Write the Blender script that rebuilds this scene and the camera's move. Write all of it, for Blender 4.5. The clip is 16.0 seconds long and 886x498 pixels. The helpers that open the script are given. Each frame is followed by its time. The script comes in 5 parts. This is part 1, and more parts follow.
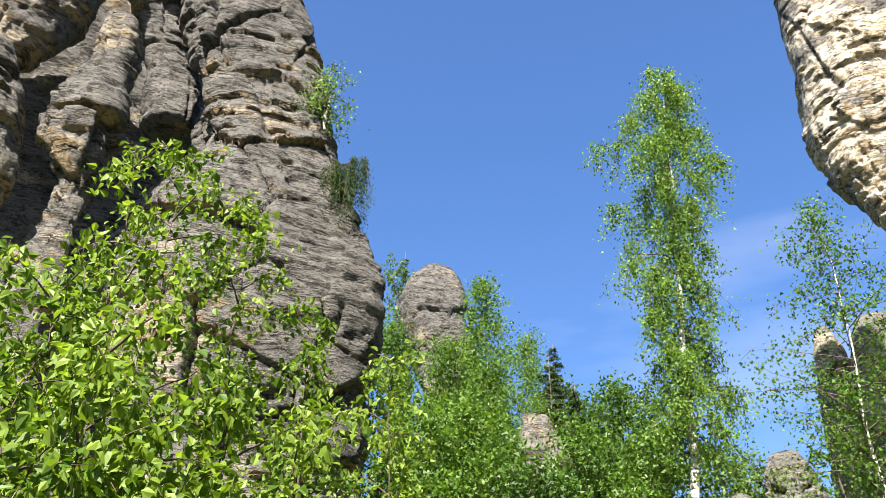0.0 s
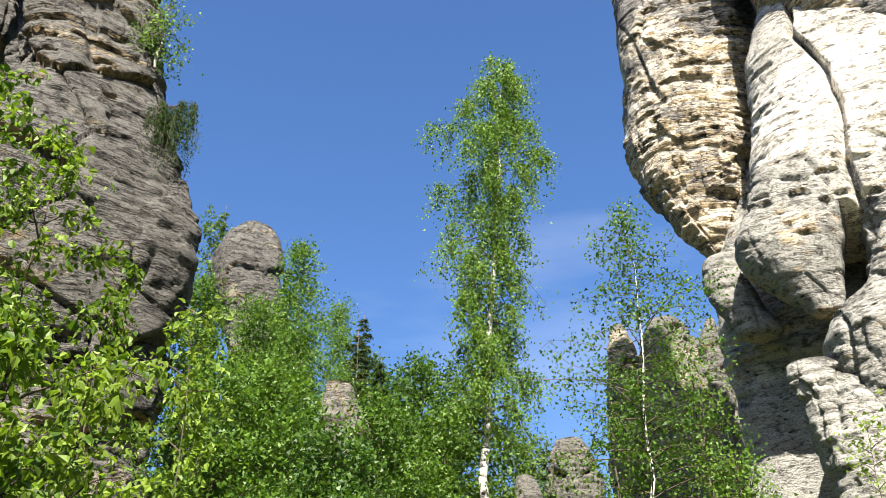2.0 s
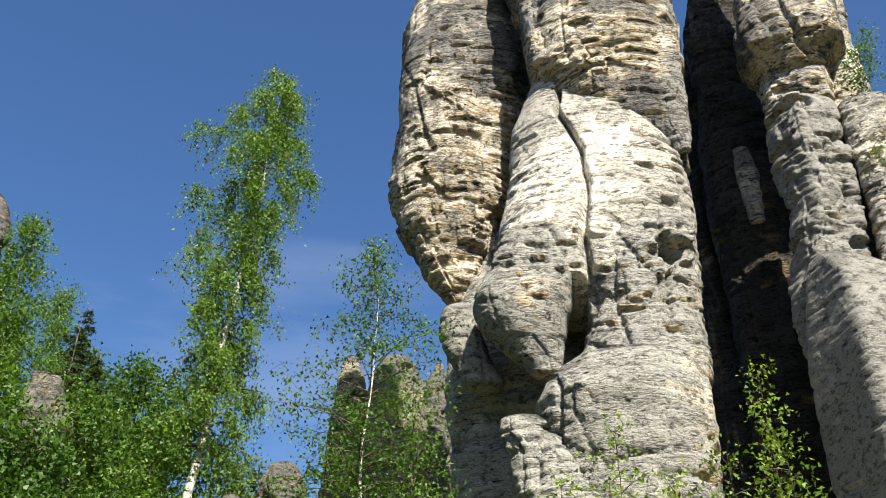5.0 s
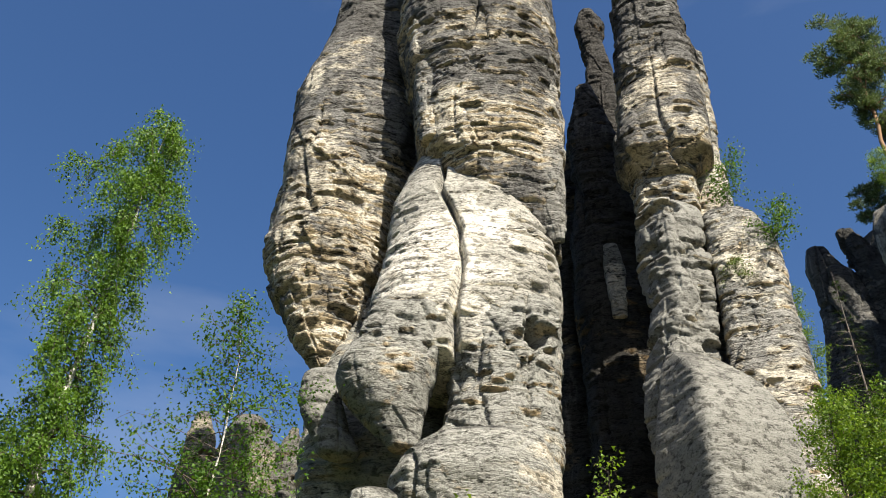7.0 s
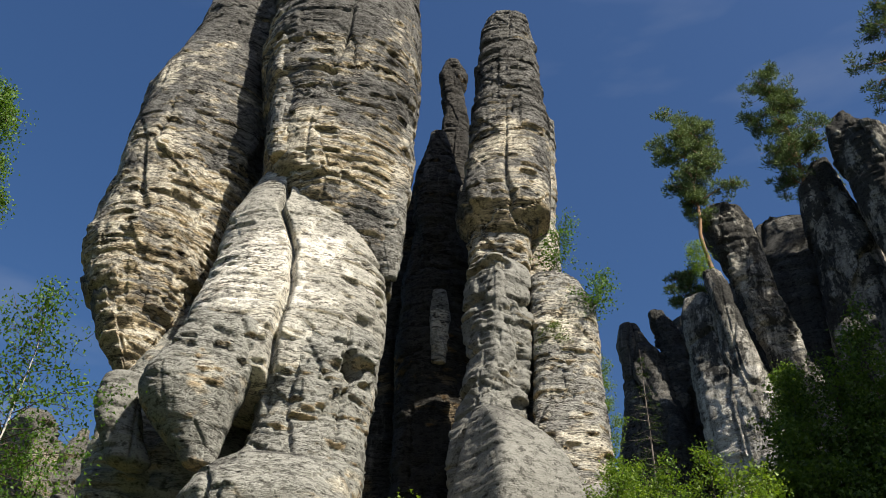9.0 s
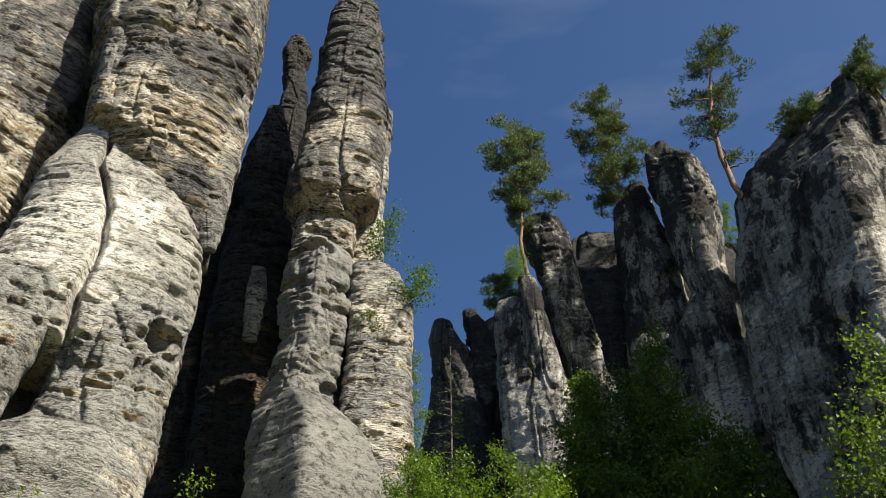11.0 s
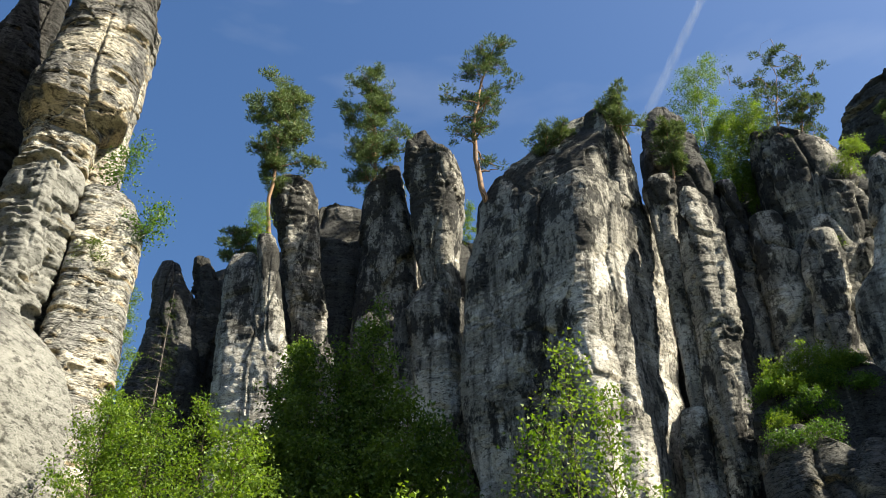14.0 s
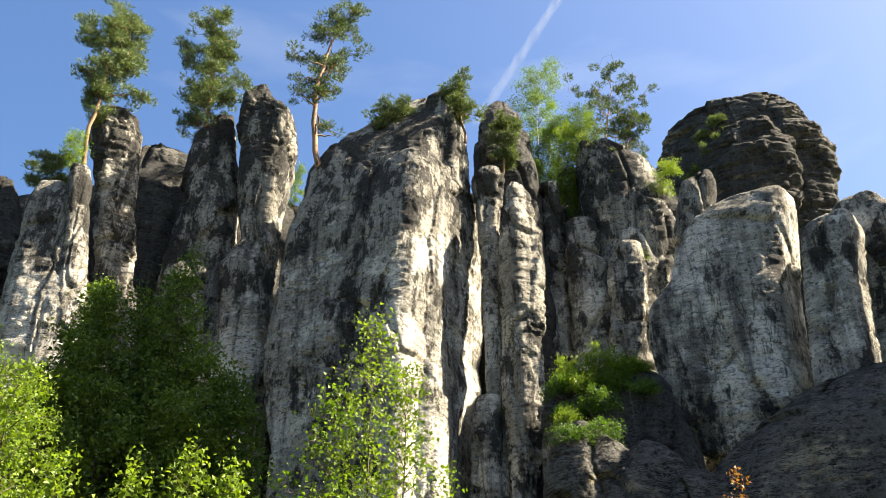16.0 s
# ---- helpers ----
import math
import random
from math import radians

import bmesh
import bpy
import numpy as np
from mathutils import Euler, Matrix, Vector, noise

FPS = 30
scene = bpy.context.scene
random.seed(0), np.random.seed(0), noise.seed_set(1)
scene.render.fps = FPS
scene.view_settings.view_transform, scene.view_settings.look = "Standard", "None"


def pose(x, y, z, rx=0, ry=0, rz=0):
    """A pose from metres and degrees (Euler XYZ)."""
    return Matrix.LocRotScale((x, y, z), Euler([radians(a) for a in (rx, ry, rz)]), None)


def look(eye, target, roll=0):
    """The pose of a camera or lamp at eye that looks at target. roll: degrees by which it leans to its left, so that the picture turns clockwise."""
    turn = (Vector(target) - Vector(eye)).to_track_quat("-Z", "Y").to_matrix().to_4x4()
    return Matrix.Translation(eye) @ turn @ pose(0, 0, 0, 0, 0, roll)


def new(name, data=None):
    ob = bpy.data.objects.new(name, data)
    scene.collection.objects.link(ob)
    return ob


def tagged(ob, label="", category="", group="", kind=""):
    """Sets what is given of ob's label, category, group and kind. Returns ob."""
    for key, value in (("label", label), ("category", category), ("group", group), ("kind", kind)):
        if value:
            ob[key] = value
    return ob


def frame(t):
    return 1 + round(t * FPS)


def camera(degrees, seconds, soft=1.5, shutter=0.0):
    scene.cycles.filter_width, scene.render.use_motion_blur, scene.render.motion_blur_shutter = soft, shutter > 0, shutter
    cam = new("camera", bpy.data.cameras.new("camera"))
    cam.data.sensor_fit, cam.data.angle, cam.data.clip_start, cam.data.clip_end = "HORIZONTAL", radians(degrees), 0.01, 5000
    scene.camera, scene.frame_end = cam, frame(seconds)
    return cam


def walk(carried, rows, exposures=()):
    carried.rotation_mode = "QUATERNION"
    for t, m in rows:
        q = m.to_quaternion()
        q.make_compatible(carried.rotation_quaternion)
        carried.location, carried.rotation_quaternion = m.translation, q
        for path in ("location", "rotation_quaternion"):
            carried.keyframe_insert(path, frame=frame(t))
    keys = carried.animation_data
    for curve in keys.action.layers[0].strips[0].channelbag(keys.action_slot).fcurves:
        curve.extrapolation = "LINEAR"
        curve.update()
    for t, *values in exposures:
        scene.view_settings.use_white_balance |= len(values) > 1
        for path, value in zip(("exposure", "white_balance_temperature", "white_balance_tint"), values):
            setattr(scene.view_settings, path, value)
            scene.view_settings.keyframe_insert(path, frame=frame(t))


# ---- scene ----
cam = camera(51.4, 16.0, soft=0.65)
EYE = (0.0, 0.0, 1.6)
# seconds, then the turn of the camera in degrees
TURNS = [
    (0.0, 122.80, 0.45, 0.29),
    (0.5, 122.22, 0.63, -2.87),
    (1.0, 121.61, 0.69, -6.15),
    (1.5, 121.15, 0.61, -9.22),
    (2.0, 120.79, 0.43, -12.70),
    (2.5, 120.63, 0.29, -15.87),
    (3.0, 120.63, 0.23, -19.22),
    (3.5, 120.81, 0.16, -22.26),
    (4.0, 121.19, 0.10, -25.44),
    (6.5, 125.39, -0.87, -38.54),
    (7.0, 126.72, -0.96, -41.13),
    (7.5, 127.57, -1.03, -44.11),
    (8.0, 128.20, -1.36, -47.80),
    (8.5, 128.68, -1.76, -51.26),
    (9.0, 129.11, -2.02, -54.99),
    (11.5, 128.18, 0.00, -70.90),
    (12.0, 127.90, -0.05, -74.53),
    (12.5, 127.61, 0.30, -77.62),
    (13.0, 127.25, 0.52, -80.84),
    (13.5, 126.91, 0.47, -83.75),
    (14.0, 126.52, 0.39, -87.03),
    (14.5, 126.13, 0.26, -90.31),
    (15.0, 125.65, 0.19, -93.96),
    (15.5, 125.19, 0.16, -97.28),
    (16.0, 124.68, 0.10, -100.72),
]
walk(cam, [(t, pose(*EYE, rx, ry, rz)) for t, rx, ry, rz in TURNS],
     exposures=[(0.0, 2.16, 6700, 13), (2.0, 1.9, 6700, 12), (4.0, 1.5, 6700, 10), (7.0, 1.2, 6800, 9), (9.0, 0.86, 6800, 9),
                (11.5, 0.86, 6900, 7), (13.0, 1.26, 7000, 5), (14.5, 1.76, 7300, 6), (16.0, 2.28, 7900, 9)])

# ---- light ----
SUN_AZ, SUN_EL = radians(195), radians(48)          # clockwise from +y
world = bpy.data.worlds.new("world")
scene.world = world
world.use_nodes = True
wn, wl = world.node_tree.nodes, world.node_tree.links
sky = wn.new("ShaderNodeTexSky")
sky.sky_type, sky.sun_disc = "NISHITA", False
sky.sun_elevation, sky.sun_rotation = SUN_EL, SUN_AZ
sky.air_density, sky.dust_density, sky.ozone_density = 1.0, 1.8, 3.5
# thin veils of high cloud
wtc = wn.new("ShaderNodeTexCoord")
wmap = wn.new("ShaderNodeMapping")
wmap.inputs["Scale"].default_value = (1.5, 1.5, 6.0)
wmap.inputs["Rotation"].default_value = (0.15, -0.2, 0.3)
wnoise = wn.new("ShaderNodeTexNoise")
wnoise.inputs["Scale"].default_value, wnoise.inputs["Detail"].default_value = 1.3, 6.0
wramp = wn.new("ShaderNodeValToRGB")
wramp.color_ramp.elements[0].position, wramp.color_ramp.elements[1].position = 0.57, 0.87
wramp.color_ramp.elements[1].color = (0.22, 0.22, 0.22, 1)
wmix = wn.new("ShaderNodeMixRGB")
wmix.inputs[2].default_value = (6.0, 6.4, 7.0, 1)
wl.new(wtc.outputs["Generated"], wmap.inputs["Vector"])
wl.new(wmap.outputs[0], wnoise.inputs["Vector"])
wl.new(wnoise.outputs["Fac"], wramp.inputs[0])
wl.new(wramp.outputs[0], wmix.inputs[0])
wsat = wn.new("ShaderNodeHueSaturation")
wsat.inputs["Hue"].default_value, wsat.inputs["Saturation"].default_value = 0.506, 1.22
wl.new(sky.outputs[0], wsat.inputs["Color"])
wl.new(wsat.outputs[0], wmix.inputs[1])
wl.new(wmix.outputs[0], wn["Background"].inputs["Color"])
wn["Background"].inputs["Strength"].default_value = 0.066
sun = new("sun", bpy.data.lights.new("sun", "SUN"))
sun.data.energy, sun.data.angle, sun.data.color = 5.0, radians(0.5), (1.0, 0.95, 0.86)
sun.matrix_world = look((math.sin(SUN_AZ) * 60, math.cos(SUN_AZ) * 60, 80), (0, 0, 0))
sun.rotation_euler = (radians(90) - SUN_EL, 0, math.pi - SUN_AZ)


# ---- materials ----
def material(name):
    m = bpy.data.materials.new(name)
    m.use_nodes = True
    return m, m.node_tree.nodes, m.node_tree.links, m.node_tree.nodes["Principled BSDF"]


def ramp(nodes, links, source, stops):
    r = nodes.new("ShaderNodeValToRGB")
    while len(r.color_ramp.elements) < len(stops):
        r.color_ramp.elements.new(0.5)
    for e, (p, c) in zip(r.color_ramp.elements, stops):
        e.position = p
        e.color = (*c, 1) if len(c) == 3 else c
    links.new(source, r.inputs[0])
    return r.outputs[0]


def noise_at(nodes, links, scale, stretch=(1, 1, 1), detail=6.0, rough=0.6, tilt=(0, 0, 0)):
    tc = nodes.new("ShaderNodeTexCoord")
    mp = nodes.new("ShaderNodeMapping")
    mp.inputs["Scale"].default_value = stretch
    mp.inputs["Rotation"].default_value = tilt
    n = nodes.new("ShaderNodeTexNoise")
    n.inputs["Scale"].default_value, n.inputs["Detail"].default_value = scale, detail
    n.inputs["Roughness"].default_value = rough
    links.new(tc.outputs["Object"], mp.inputs["Vector"])
    links.new(mp.outputs[0], n.inputs["Vector"])
    return n.outputs["Fac"]


def blend(nodes, links, fac, a, b, mode="MIX"):
    m = nodes.new("ShaderNodeMixRGB")
    m.blend_type = mode
    for i, v in ((0, fac), (1, a), (2, b)):
        if isinstance(v, (int, float)):
            m.inputs[i].default_value = v
        elif isinstance(v, tuple):
            m.inputs[i].default_value = (*v, 1)
        else:
            links.new(v, m.inputs[i])
    return m.outputs[0]


def calc(nodes, links, op, a, b):
    m = nodes.new("ShaderNodeMath")
    m.operation, m.use_clamp = op, False
    for i, v in ((0, a), (1, b)):
        if isinstance(v, (int, float)):
            m.inputs[i].default_value = v
        else:
            links.new(v, m.inputs[i])
    return m.outputs[0]


def sandstone(name, fresh, ochre, grey, lichen_and_shade, patina, streak, bump=0.8, climb=(0, 0.0), pocket=1.0, fine=0.25, bedding=0.3, joints=1.0, blotch=0.0):
    """Bedded sandstone: pale fresh faces, ochre under overhangs, a grey crust, black lichened ledges, pockets with
    painted shade, and drip streaks.
    climb: the height from which the crust grows, and by how much a metre."""
    m, n, l, b = material(name)
    broad = noise_at(n, l, 0.25, (1, 1, 1.3), 5, 0.6)
    mid = noise_at(n, l, 1.1, (1, 1, 1.8), 6, 0.65)
    bed = noise_at(n, l, 1.0, (0.65, 0.65, 3.2), 8, 0.72, (0.10, -0.12, 0.4))
    thin = noise_at(n, l, 1.0, (2.6, 2.6, 10.0), 5, 0.65, (-0.08, 0.16, 0.2))
    grain = noise_at(n, l, 12.0, (1, 1, 1.8), 5, 0.75)
    drip = noise_at(n, l, 1.0, (0.95, 0.95, 0.075), 7, 0.7)
    geo = n.new("ShaderNodeNewGeometry")
    sep, where = n.new("ShaderNodeSeparateXYZ"), n.new("ShaderNodeSeparateXYZ")
    l.new(geo.outputs["Normal"], sep.inputs[0])
    l.new(geo.outputs["Position"], where.inputs[0])
    base = blend(n, l, ramp(n, l, mid, [(0.48, (0, 0, 0)), (0.72, (0.8, 0.8, 0.8))]), fresh, ochre)
    # ochre where the rock has broken away from below
    base = blend(n, l, ramp(n, l, calc(n, l, "ADD", calc(n, l, "MULTIPLY", sep.outputs[2], -1.0), calc(n, l, "MULTIPLY", broad, 0.5)), [(0.43, (0, 0, 0)), (0.68, (0.85, 0.85, 0.85))]), base, ochre)
    # crust
    crust = calc(n, l, "ADD", calc(n, l, "MULTIPLY", broad, 1.0), calc(n, l, "MULTIPLY", bed, 0.25))
    crust = calc(n, l, "ADD", crust, calc(n, l, "MULTIPLY", mid, 0.35))
    crust = calc(n, l, "ADD", crust, calc(n, l, "MULTIPLY", sep.outputs[2], 0.16))
    if climb[1] > 0:
        up = n.new("ShaderNodeMapRange")
        up.inputs["From Min"].default_value, up.inputs["From Max"].default_value = climb[0], climb[0] + 10
        up.inputs["To Max"].default_value = climb[1] * 10
        l.new(where.outputs[2], up.inputs["Value"])
        crust = calc(n, l, "ADD", crust, up.outputs[0])
    crust = ramp(n, l, crust, [(0.86 - patina * 0.35, (0, 0, 0)), (0.95 - patina * 0.35, (1, 1, 1))])
    col = blend(n, l, crust, base, grey)
    # bedding tint, coarse and fine
    col = blend(n, l, bedding, col, ramp(n, l, bed, [(0.36, (0.35, 0.33, 0.31)), (0.45, (1, 1, 1))]), "MULTIPLY")
    col = blend(n, l, fine, col, ramp(n, l, thin, [(0.36, (0.25, 0.24, 0.23)), (0.46, (1, 1, 1))]), "MULTIPLY")
    # thin dark joints along the beds
    line = noise_at(n, l, 1.0, (0.5, 0.5, 3.6), 5, 0.55, (0.05, 0.1, 0.0))
    gate = ramp(n, l, noise_at(n, l, 0.6, (1, 1, 1.5), 3, 0.5), [(0.4, (0, 0, 0)), (0.55, (1, 1, 1))])
    joint = ramp(n, l, line, [(0.484, (0, 0, 0)), (0.494, (1, 1, 1)), (0.503, (1, 1, 1)), (0.513, (0, 0, 0))])
    joint = calc(n, l, "MULTIPLY", joint, gate)
    line = noise_at(n, l, 1.0, (0.8, 0.8, 8.5), 4, 0.55, (-0.06, 0.14, 0.3))
    gate = ramp(n, l, noise_at(n, l, 0.9, (1, 1, 2.2), 3, 0.5), [(0.47, (0, 0, 0)), (0.56, (1, 1, 1))])
    crack = ramp(n, l, line, [(0.47, (0, 0, 0)), (0.5, (1, 1, 1)), (0.53, (0, 0, 0))])
    joint = calc(n, l, "MAXIMUM", joint, calc(n, l, "MULTIPLY", crack, gate))
    joint = calc(n, l, "MULTIPLY", joint, joints)
    # wind-worn pockets, with the shade inside them painted dark
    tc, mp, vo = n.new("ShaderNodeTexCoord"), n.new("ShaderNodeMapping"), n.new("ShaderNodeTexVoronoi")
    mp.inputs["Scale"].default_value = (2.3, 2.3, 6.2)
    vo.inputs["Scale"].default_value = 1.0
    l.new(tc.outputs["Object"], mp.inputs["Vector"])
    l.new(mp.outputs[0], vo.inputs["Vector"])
    pocket_shade = ramp(n, l, calc(n, l, "ADD", vo.outputs["Distance"], calc(n, l, "MULTIPLY", grain, 0.25)), [(0.27, (1, 1, 1)), (0.35, (0, 0, 0))])
    pocket_shade = calc(n, l, "MULTIPLY", pocket_shade, ramp(n, l, noise_at(n, l, 0.5, (1, 1, 2), 3, 0.5), [(0.46, (0, 0, 0)), (0.6, (pocket, pocket, pocket))]))
    hollow = calc(n, l, "MAXIMUM", joint, pocket_shade)
    # joints and pocket shade share the black of the ledges
    col = blend(n, l, calc(n, l, "MULTIPLY", hollow, 0.95), col, lichen_and_shade)
    # drips
    if streak > 0:
        col = blend(n, l, ramp(n, l, drip, [(0.55 - 0.1 * streak, (0, 0, 0)), (0.62, (streak, streak, streak))]), col, lichen_and_shade)
        col = blend(n, l, ramp(n, l, drip, [(0.3, (streak * 0.6,) * 3), (0.42, (0, 0, 0))]), col, (0.6, 0.58, 0.53))
    # crusty black patches and thin upright cracks
    if blotch > 0:
        patch = calc(n, l, "ADD", calc(n, l, "MULTIPLY", noise_at(n, l, 0.75, (1, 1, 0.42), 9, 0.74), 0.75), calc(n, l, "MULTIPLY", broad, 0.25))
        if climb[1] > 0:
            patch = calc(n, l, "ADD", patch, calc(n, l, "MULTIPLY", up.outputs[0], 0.35))
        patch = ramp(n, l, patch, [(0.522, (0, 0, 0)), (0.562, (blotch,) * 3)])
        rift = ramp(n, l, noise_at(n, l, 1.0, (0.42, 0.42, 0.09), 7, 0.6, (0.06, 0.04, 0.0)), [(0.488, (0, 0, 0)), (0.499, (1, 1, 1)), (0.51, (0, 0, 0))])
        rift = calc(n, l, "MULTIPLY", rift, ramp(n, l, noise_at(n, l, 0.3, (1, 1, 0.6), 3, 0.5), [(0.48, (0, 0, 0)), (0.56, (blotch,) * 3)]))
        col = blend(n, l, calc(n, l, "MAXIMUM", patch, rift), col, lichen_and_shade)
    # lichen
    top = calc(n, l, "ADD", calc(n, l, "MULTIPLY", sep.outputs[2], 0.5), calc(n, l, "MULTIPLY", mid, 0.9))
    col = blend(n, l, ramp(n, l, top, [(0.66, (0, 0, 0)), (0.9, (0.85, 0.85, 0.85))]), col, lichen_and_shade)
    col = blend(n, l, 0.85, col, ramp(n, l, grain, [(0.34, (0.3, 0.3, 0.3)), (0.5, (1, 1, 1))]), "MULTIPLY")
    # coarse weathered pitting
    pebble = noise_at(n, l, 3.6, (1, 1, 1.7), 5, 0.7)
    col = blend(n, l, 0.75, col, ramp(n, l, pebble, [(0.39, (0.2, 0.19, 0.18)), (0.47, (1, 1, 1))]), "MULTIPLY")
    l.new(col, b.inputs["Base Color"])
    b.inputs["Roughness"].default_value = 0.92
    b.inputs["Specular IOR Level"].default_value = 0.2
    h = calc(n, l, "ADD", calc(n, l, "MULTIPLY", bed, 0.9 * bedding), calc(n, l, "MULTIPLY", mid, 0.35))
    h = calc(n, l, "ADD", h, calc(n, l, "MULTIPLY", thin, 0.8 * fine))
    h = calc(n, l, "ADD", h, calc(n, l, "MULTIPLY", grain, 0.3))
    h = calc(n, l, "ADD", h, calc(n, l, "MULTIPLY", pebble, 0.6))
    h = calc(n, l, "SUBTRACT", h, calc(n, l, "MULTIPLY", hollow, 0.9))
    bp = n.new("ShaderNodeBump")
    bp.inputs["Strength"].default_value, bp.inputs["Distance"].default_value = bump, 0.25
    l.new(h, bp.inputs["Height"])
    l.new(bp.outputs[0], b.inputs["Normal"])
    return m


def leafy(name, dark, light, shine=0.45, through_light=0.45):
    m, n, l, b = material(name)
    geo = n.new("ShaderNodeNewGeometry")
    spots = noise_at(n, l, 0.8, (1, 1, 1), 3, 0.6)
    pick = calc(n, l, "ADD", calc(n, l, "MULTIPLY", geo.outputs["Random Per Island"], 0.7), calc(n, l, "MULTIPLY", spots, 0.4))
    each = n.new("ShaderNodeObjectInfo")
    pick = calc(n, l, "ADD", pick, calc(n, l, "MULTIPLY", calc(n, l, "SUBTRACT", each.outputs["Random"], 0.5), 0.45))
    col = ramp(n, l, pick, [(0.15, dark), (0.85, light)])
    l.new(col, b.inputs["Base Color"])
    b.inputs["Roughness"].default_value = shine
    b.inputs["Specular IOR Level"].default_value = 0.35 if shine < 0.7 else 0.08
    tr = n.new("ShaderNodeBsdfTranslucent")
    l.new(blend(n, l, 1.0, col, (1.0, 1.0, 0.45), "MULTIPLY"), tr.inputs["Color"])
    mix = n.new("ShaderNodeMixShader")
    mix.inputs[0].default_value = through_light
    l.new(b.outputs[0], mix.inputs[1])
    l.new(tr.outputs[0], mix.inputs[2])
    l.new(mix.outputs[0], n["Material Output"].inputs["Surface"])
    return m


def bark(name, pale, dark, bands, scale=3.0, cut=0.5):
    m, n, l, b = material(name)
    a = noise_at(n, l, scale, (1, 1, bands), 5, 0.65)
    f = noise_at(n, l, scale * 9, (1, 1, 2), 4, 0.6)
    col = blend(n, l, ramp(n, l, a, [(cut, (0, 0, 0)), (cut + 0.12, (1, 1, 1))]), pale, dark)
    col = blend(n, l, 0.5, col, ramp(n, l, f, [(0.2, (0.4, 0.4, 0.4)), (0.65, (1, 1, 1))]), "MULTIPLY")
    l.new(col, b.inputs["Base Color"])
    b.inputs["Roughness"].default_value = 0.85
    bp = n.new("ShaderNodeBump")
    bp.inputs["Strength"].default_value, bp.inputs["Distance"].default_value = 0.6, 0.03
    l.new(a, bp.inputs["Height"])
    l.new(bp.outputs[0], b.inputs["Normal"])
    return m


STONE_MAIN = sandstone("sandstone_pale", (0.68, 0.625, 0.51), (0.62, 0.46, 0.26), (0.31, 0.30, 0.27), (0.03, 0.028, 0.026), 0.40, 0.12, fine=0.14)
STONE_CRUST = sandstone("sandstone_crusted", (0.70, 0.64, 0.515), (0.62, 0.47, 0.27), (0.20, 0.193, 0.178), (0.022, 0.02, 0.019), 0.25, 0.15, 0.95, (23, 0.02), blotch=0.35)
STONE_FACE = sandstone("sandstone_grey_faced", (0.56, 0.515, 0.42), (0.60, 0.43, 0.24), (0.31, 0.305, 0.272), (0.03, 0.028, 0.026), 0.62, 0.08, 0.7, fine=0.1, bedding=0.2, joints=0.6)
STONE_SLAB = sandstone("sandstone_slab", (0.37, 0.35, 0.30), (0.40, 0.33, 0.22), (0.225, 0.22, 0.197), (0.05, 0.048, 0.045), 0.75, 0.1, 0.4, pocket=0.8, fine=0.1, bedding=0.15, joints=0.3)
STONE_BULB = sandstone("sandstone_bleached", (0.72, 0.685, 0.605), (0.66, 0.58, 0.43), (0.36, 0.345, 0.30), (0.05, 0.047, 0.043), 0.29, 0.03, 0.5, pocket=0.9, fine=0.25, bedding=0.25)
# brown stone with its colours lowered to paint in the cleft's deep shade
STONE_DARK = sandstone("sandstone_shade_dark", (0.22, 0.17, 0.11), (0.24, 0.145, 0.065), (0.06, 0.056, 0.05), (0.014, 0.014, 0.014), 0.7, 0.35)
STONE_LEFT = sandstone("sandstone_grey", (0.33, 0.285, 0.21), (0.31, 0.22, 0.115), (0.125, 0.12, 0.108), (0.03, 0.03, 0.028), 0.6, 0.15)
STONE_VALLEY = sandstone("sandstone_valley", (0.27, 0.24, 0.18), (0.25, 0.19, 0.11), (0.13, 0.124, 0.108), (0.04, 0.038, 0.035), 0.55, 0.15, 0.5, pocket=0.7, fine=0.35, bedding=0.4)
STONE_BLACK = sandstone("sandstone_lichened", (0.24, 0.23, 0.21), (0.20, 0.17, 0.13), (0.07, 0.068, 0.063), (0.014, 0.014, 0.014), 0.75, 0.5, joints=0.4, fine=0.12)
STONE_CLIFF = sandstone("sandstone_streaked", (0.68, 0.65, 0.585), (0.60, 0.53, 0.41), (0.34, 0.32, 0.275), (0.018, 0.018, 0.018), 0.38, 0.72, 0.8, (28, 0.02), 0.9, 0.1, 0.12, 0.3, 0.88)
BIRCH_LEAF = leafy("birch_leaf", (0.04, 0.105, 0.011), (0.14, 0.25, 0.034), 0.55, 0.5)
BUSH_LEAF = leafy("young_birch_leaf", (0.06, 0.125, 0.012), (0.215, 0.315, 0.042), 0.5, 0.5)
MAPLE_LEAF = leafy("broad_leaf", (0.03, 0.08, 0.011), (0.105, 0.20, 0.024), 0.5, 0.45)
PINE_NEEDLE = leafy("pine_needle", (0.05, 0.08, 0.042), (0.15, 0.20, 0.095), 0.8, 0.3)
SPRUCE_NEEDLE = leafy("spruce_needle", (0.016, 0.036, 0.010), (0.06, 0.095, 0.022), 0.8, 0.2)
RUST_LEAF = leafy("rust_leaf", (0.16, 0.07, 0.02), (0.32, 0.15, 0.05), 0.5, 0.4)
LARCH_NEEDLE = leafy("larch_needle", (0.08, 0.12, 0.02), (0.16, 0.22, 0.04), 0.5, 0.3)
FLOOR_GREEN = leafy("undergrowth", (0.03, 0.07, 0.012), (0.11, 0.185, 0.026), 0.6, 0.45)
BIRCH_BARK = bark("birch_bark", (0.50, 0.47, 0.42), (0.05, 0.045, 0.04), 4.0, 2.6, 0.5)
TWIG_BARK = bark("twig_bark", (0.075, 0.052, 0.038), (0.035, 0.026, 0.022), 1.0)
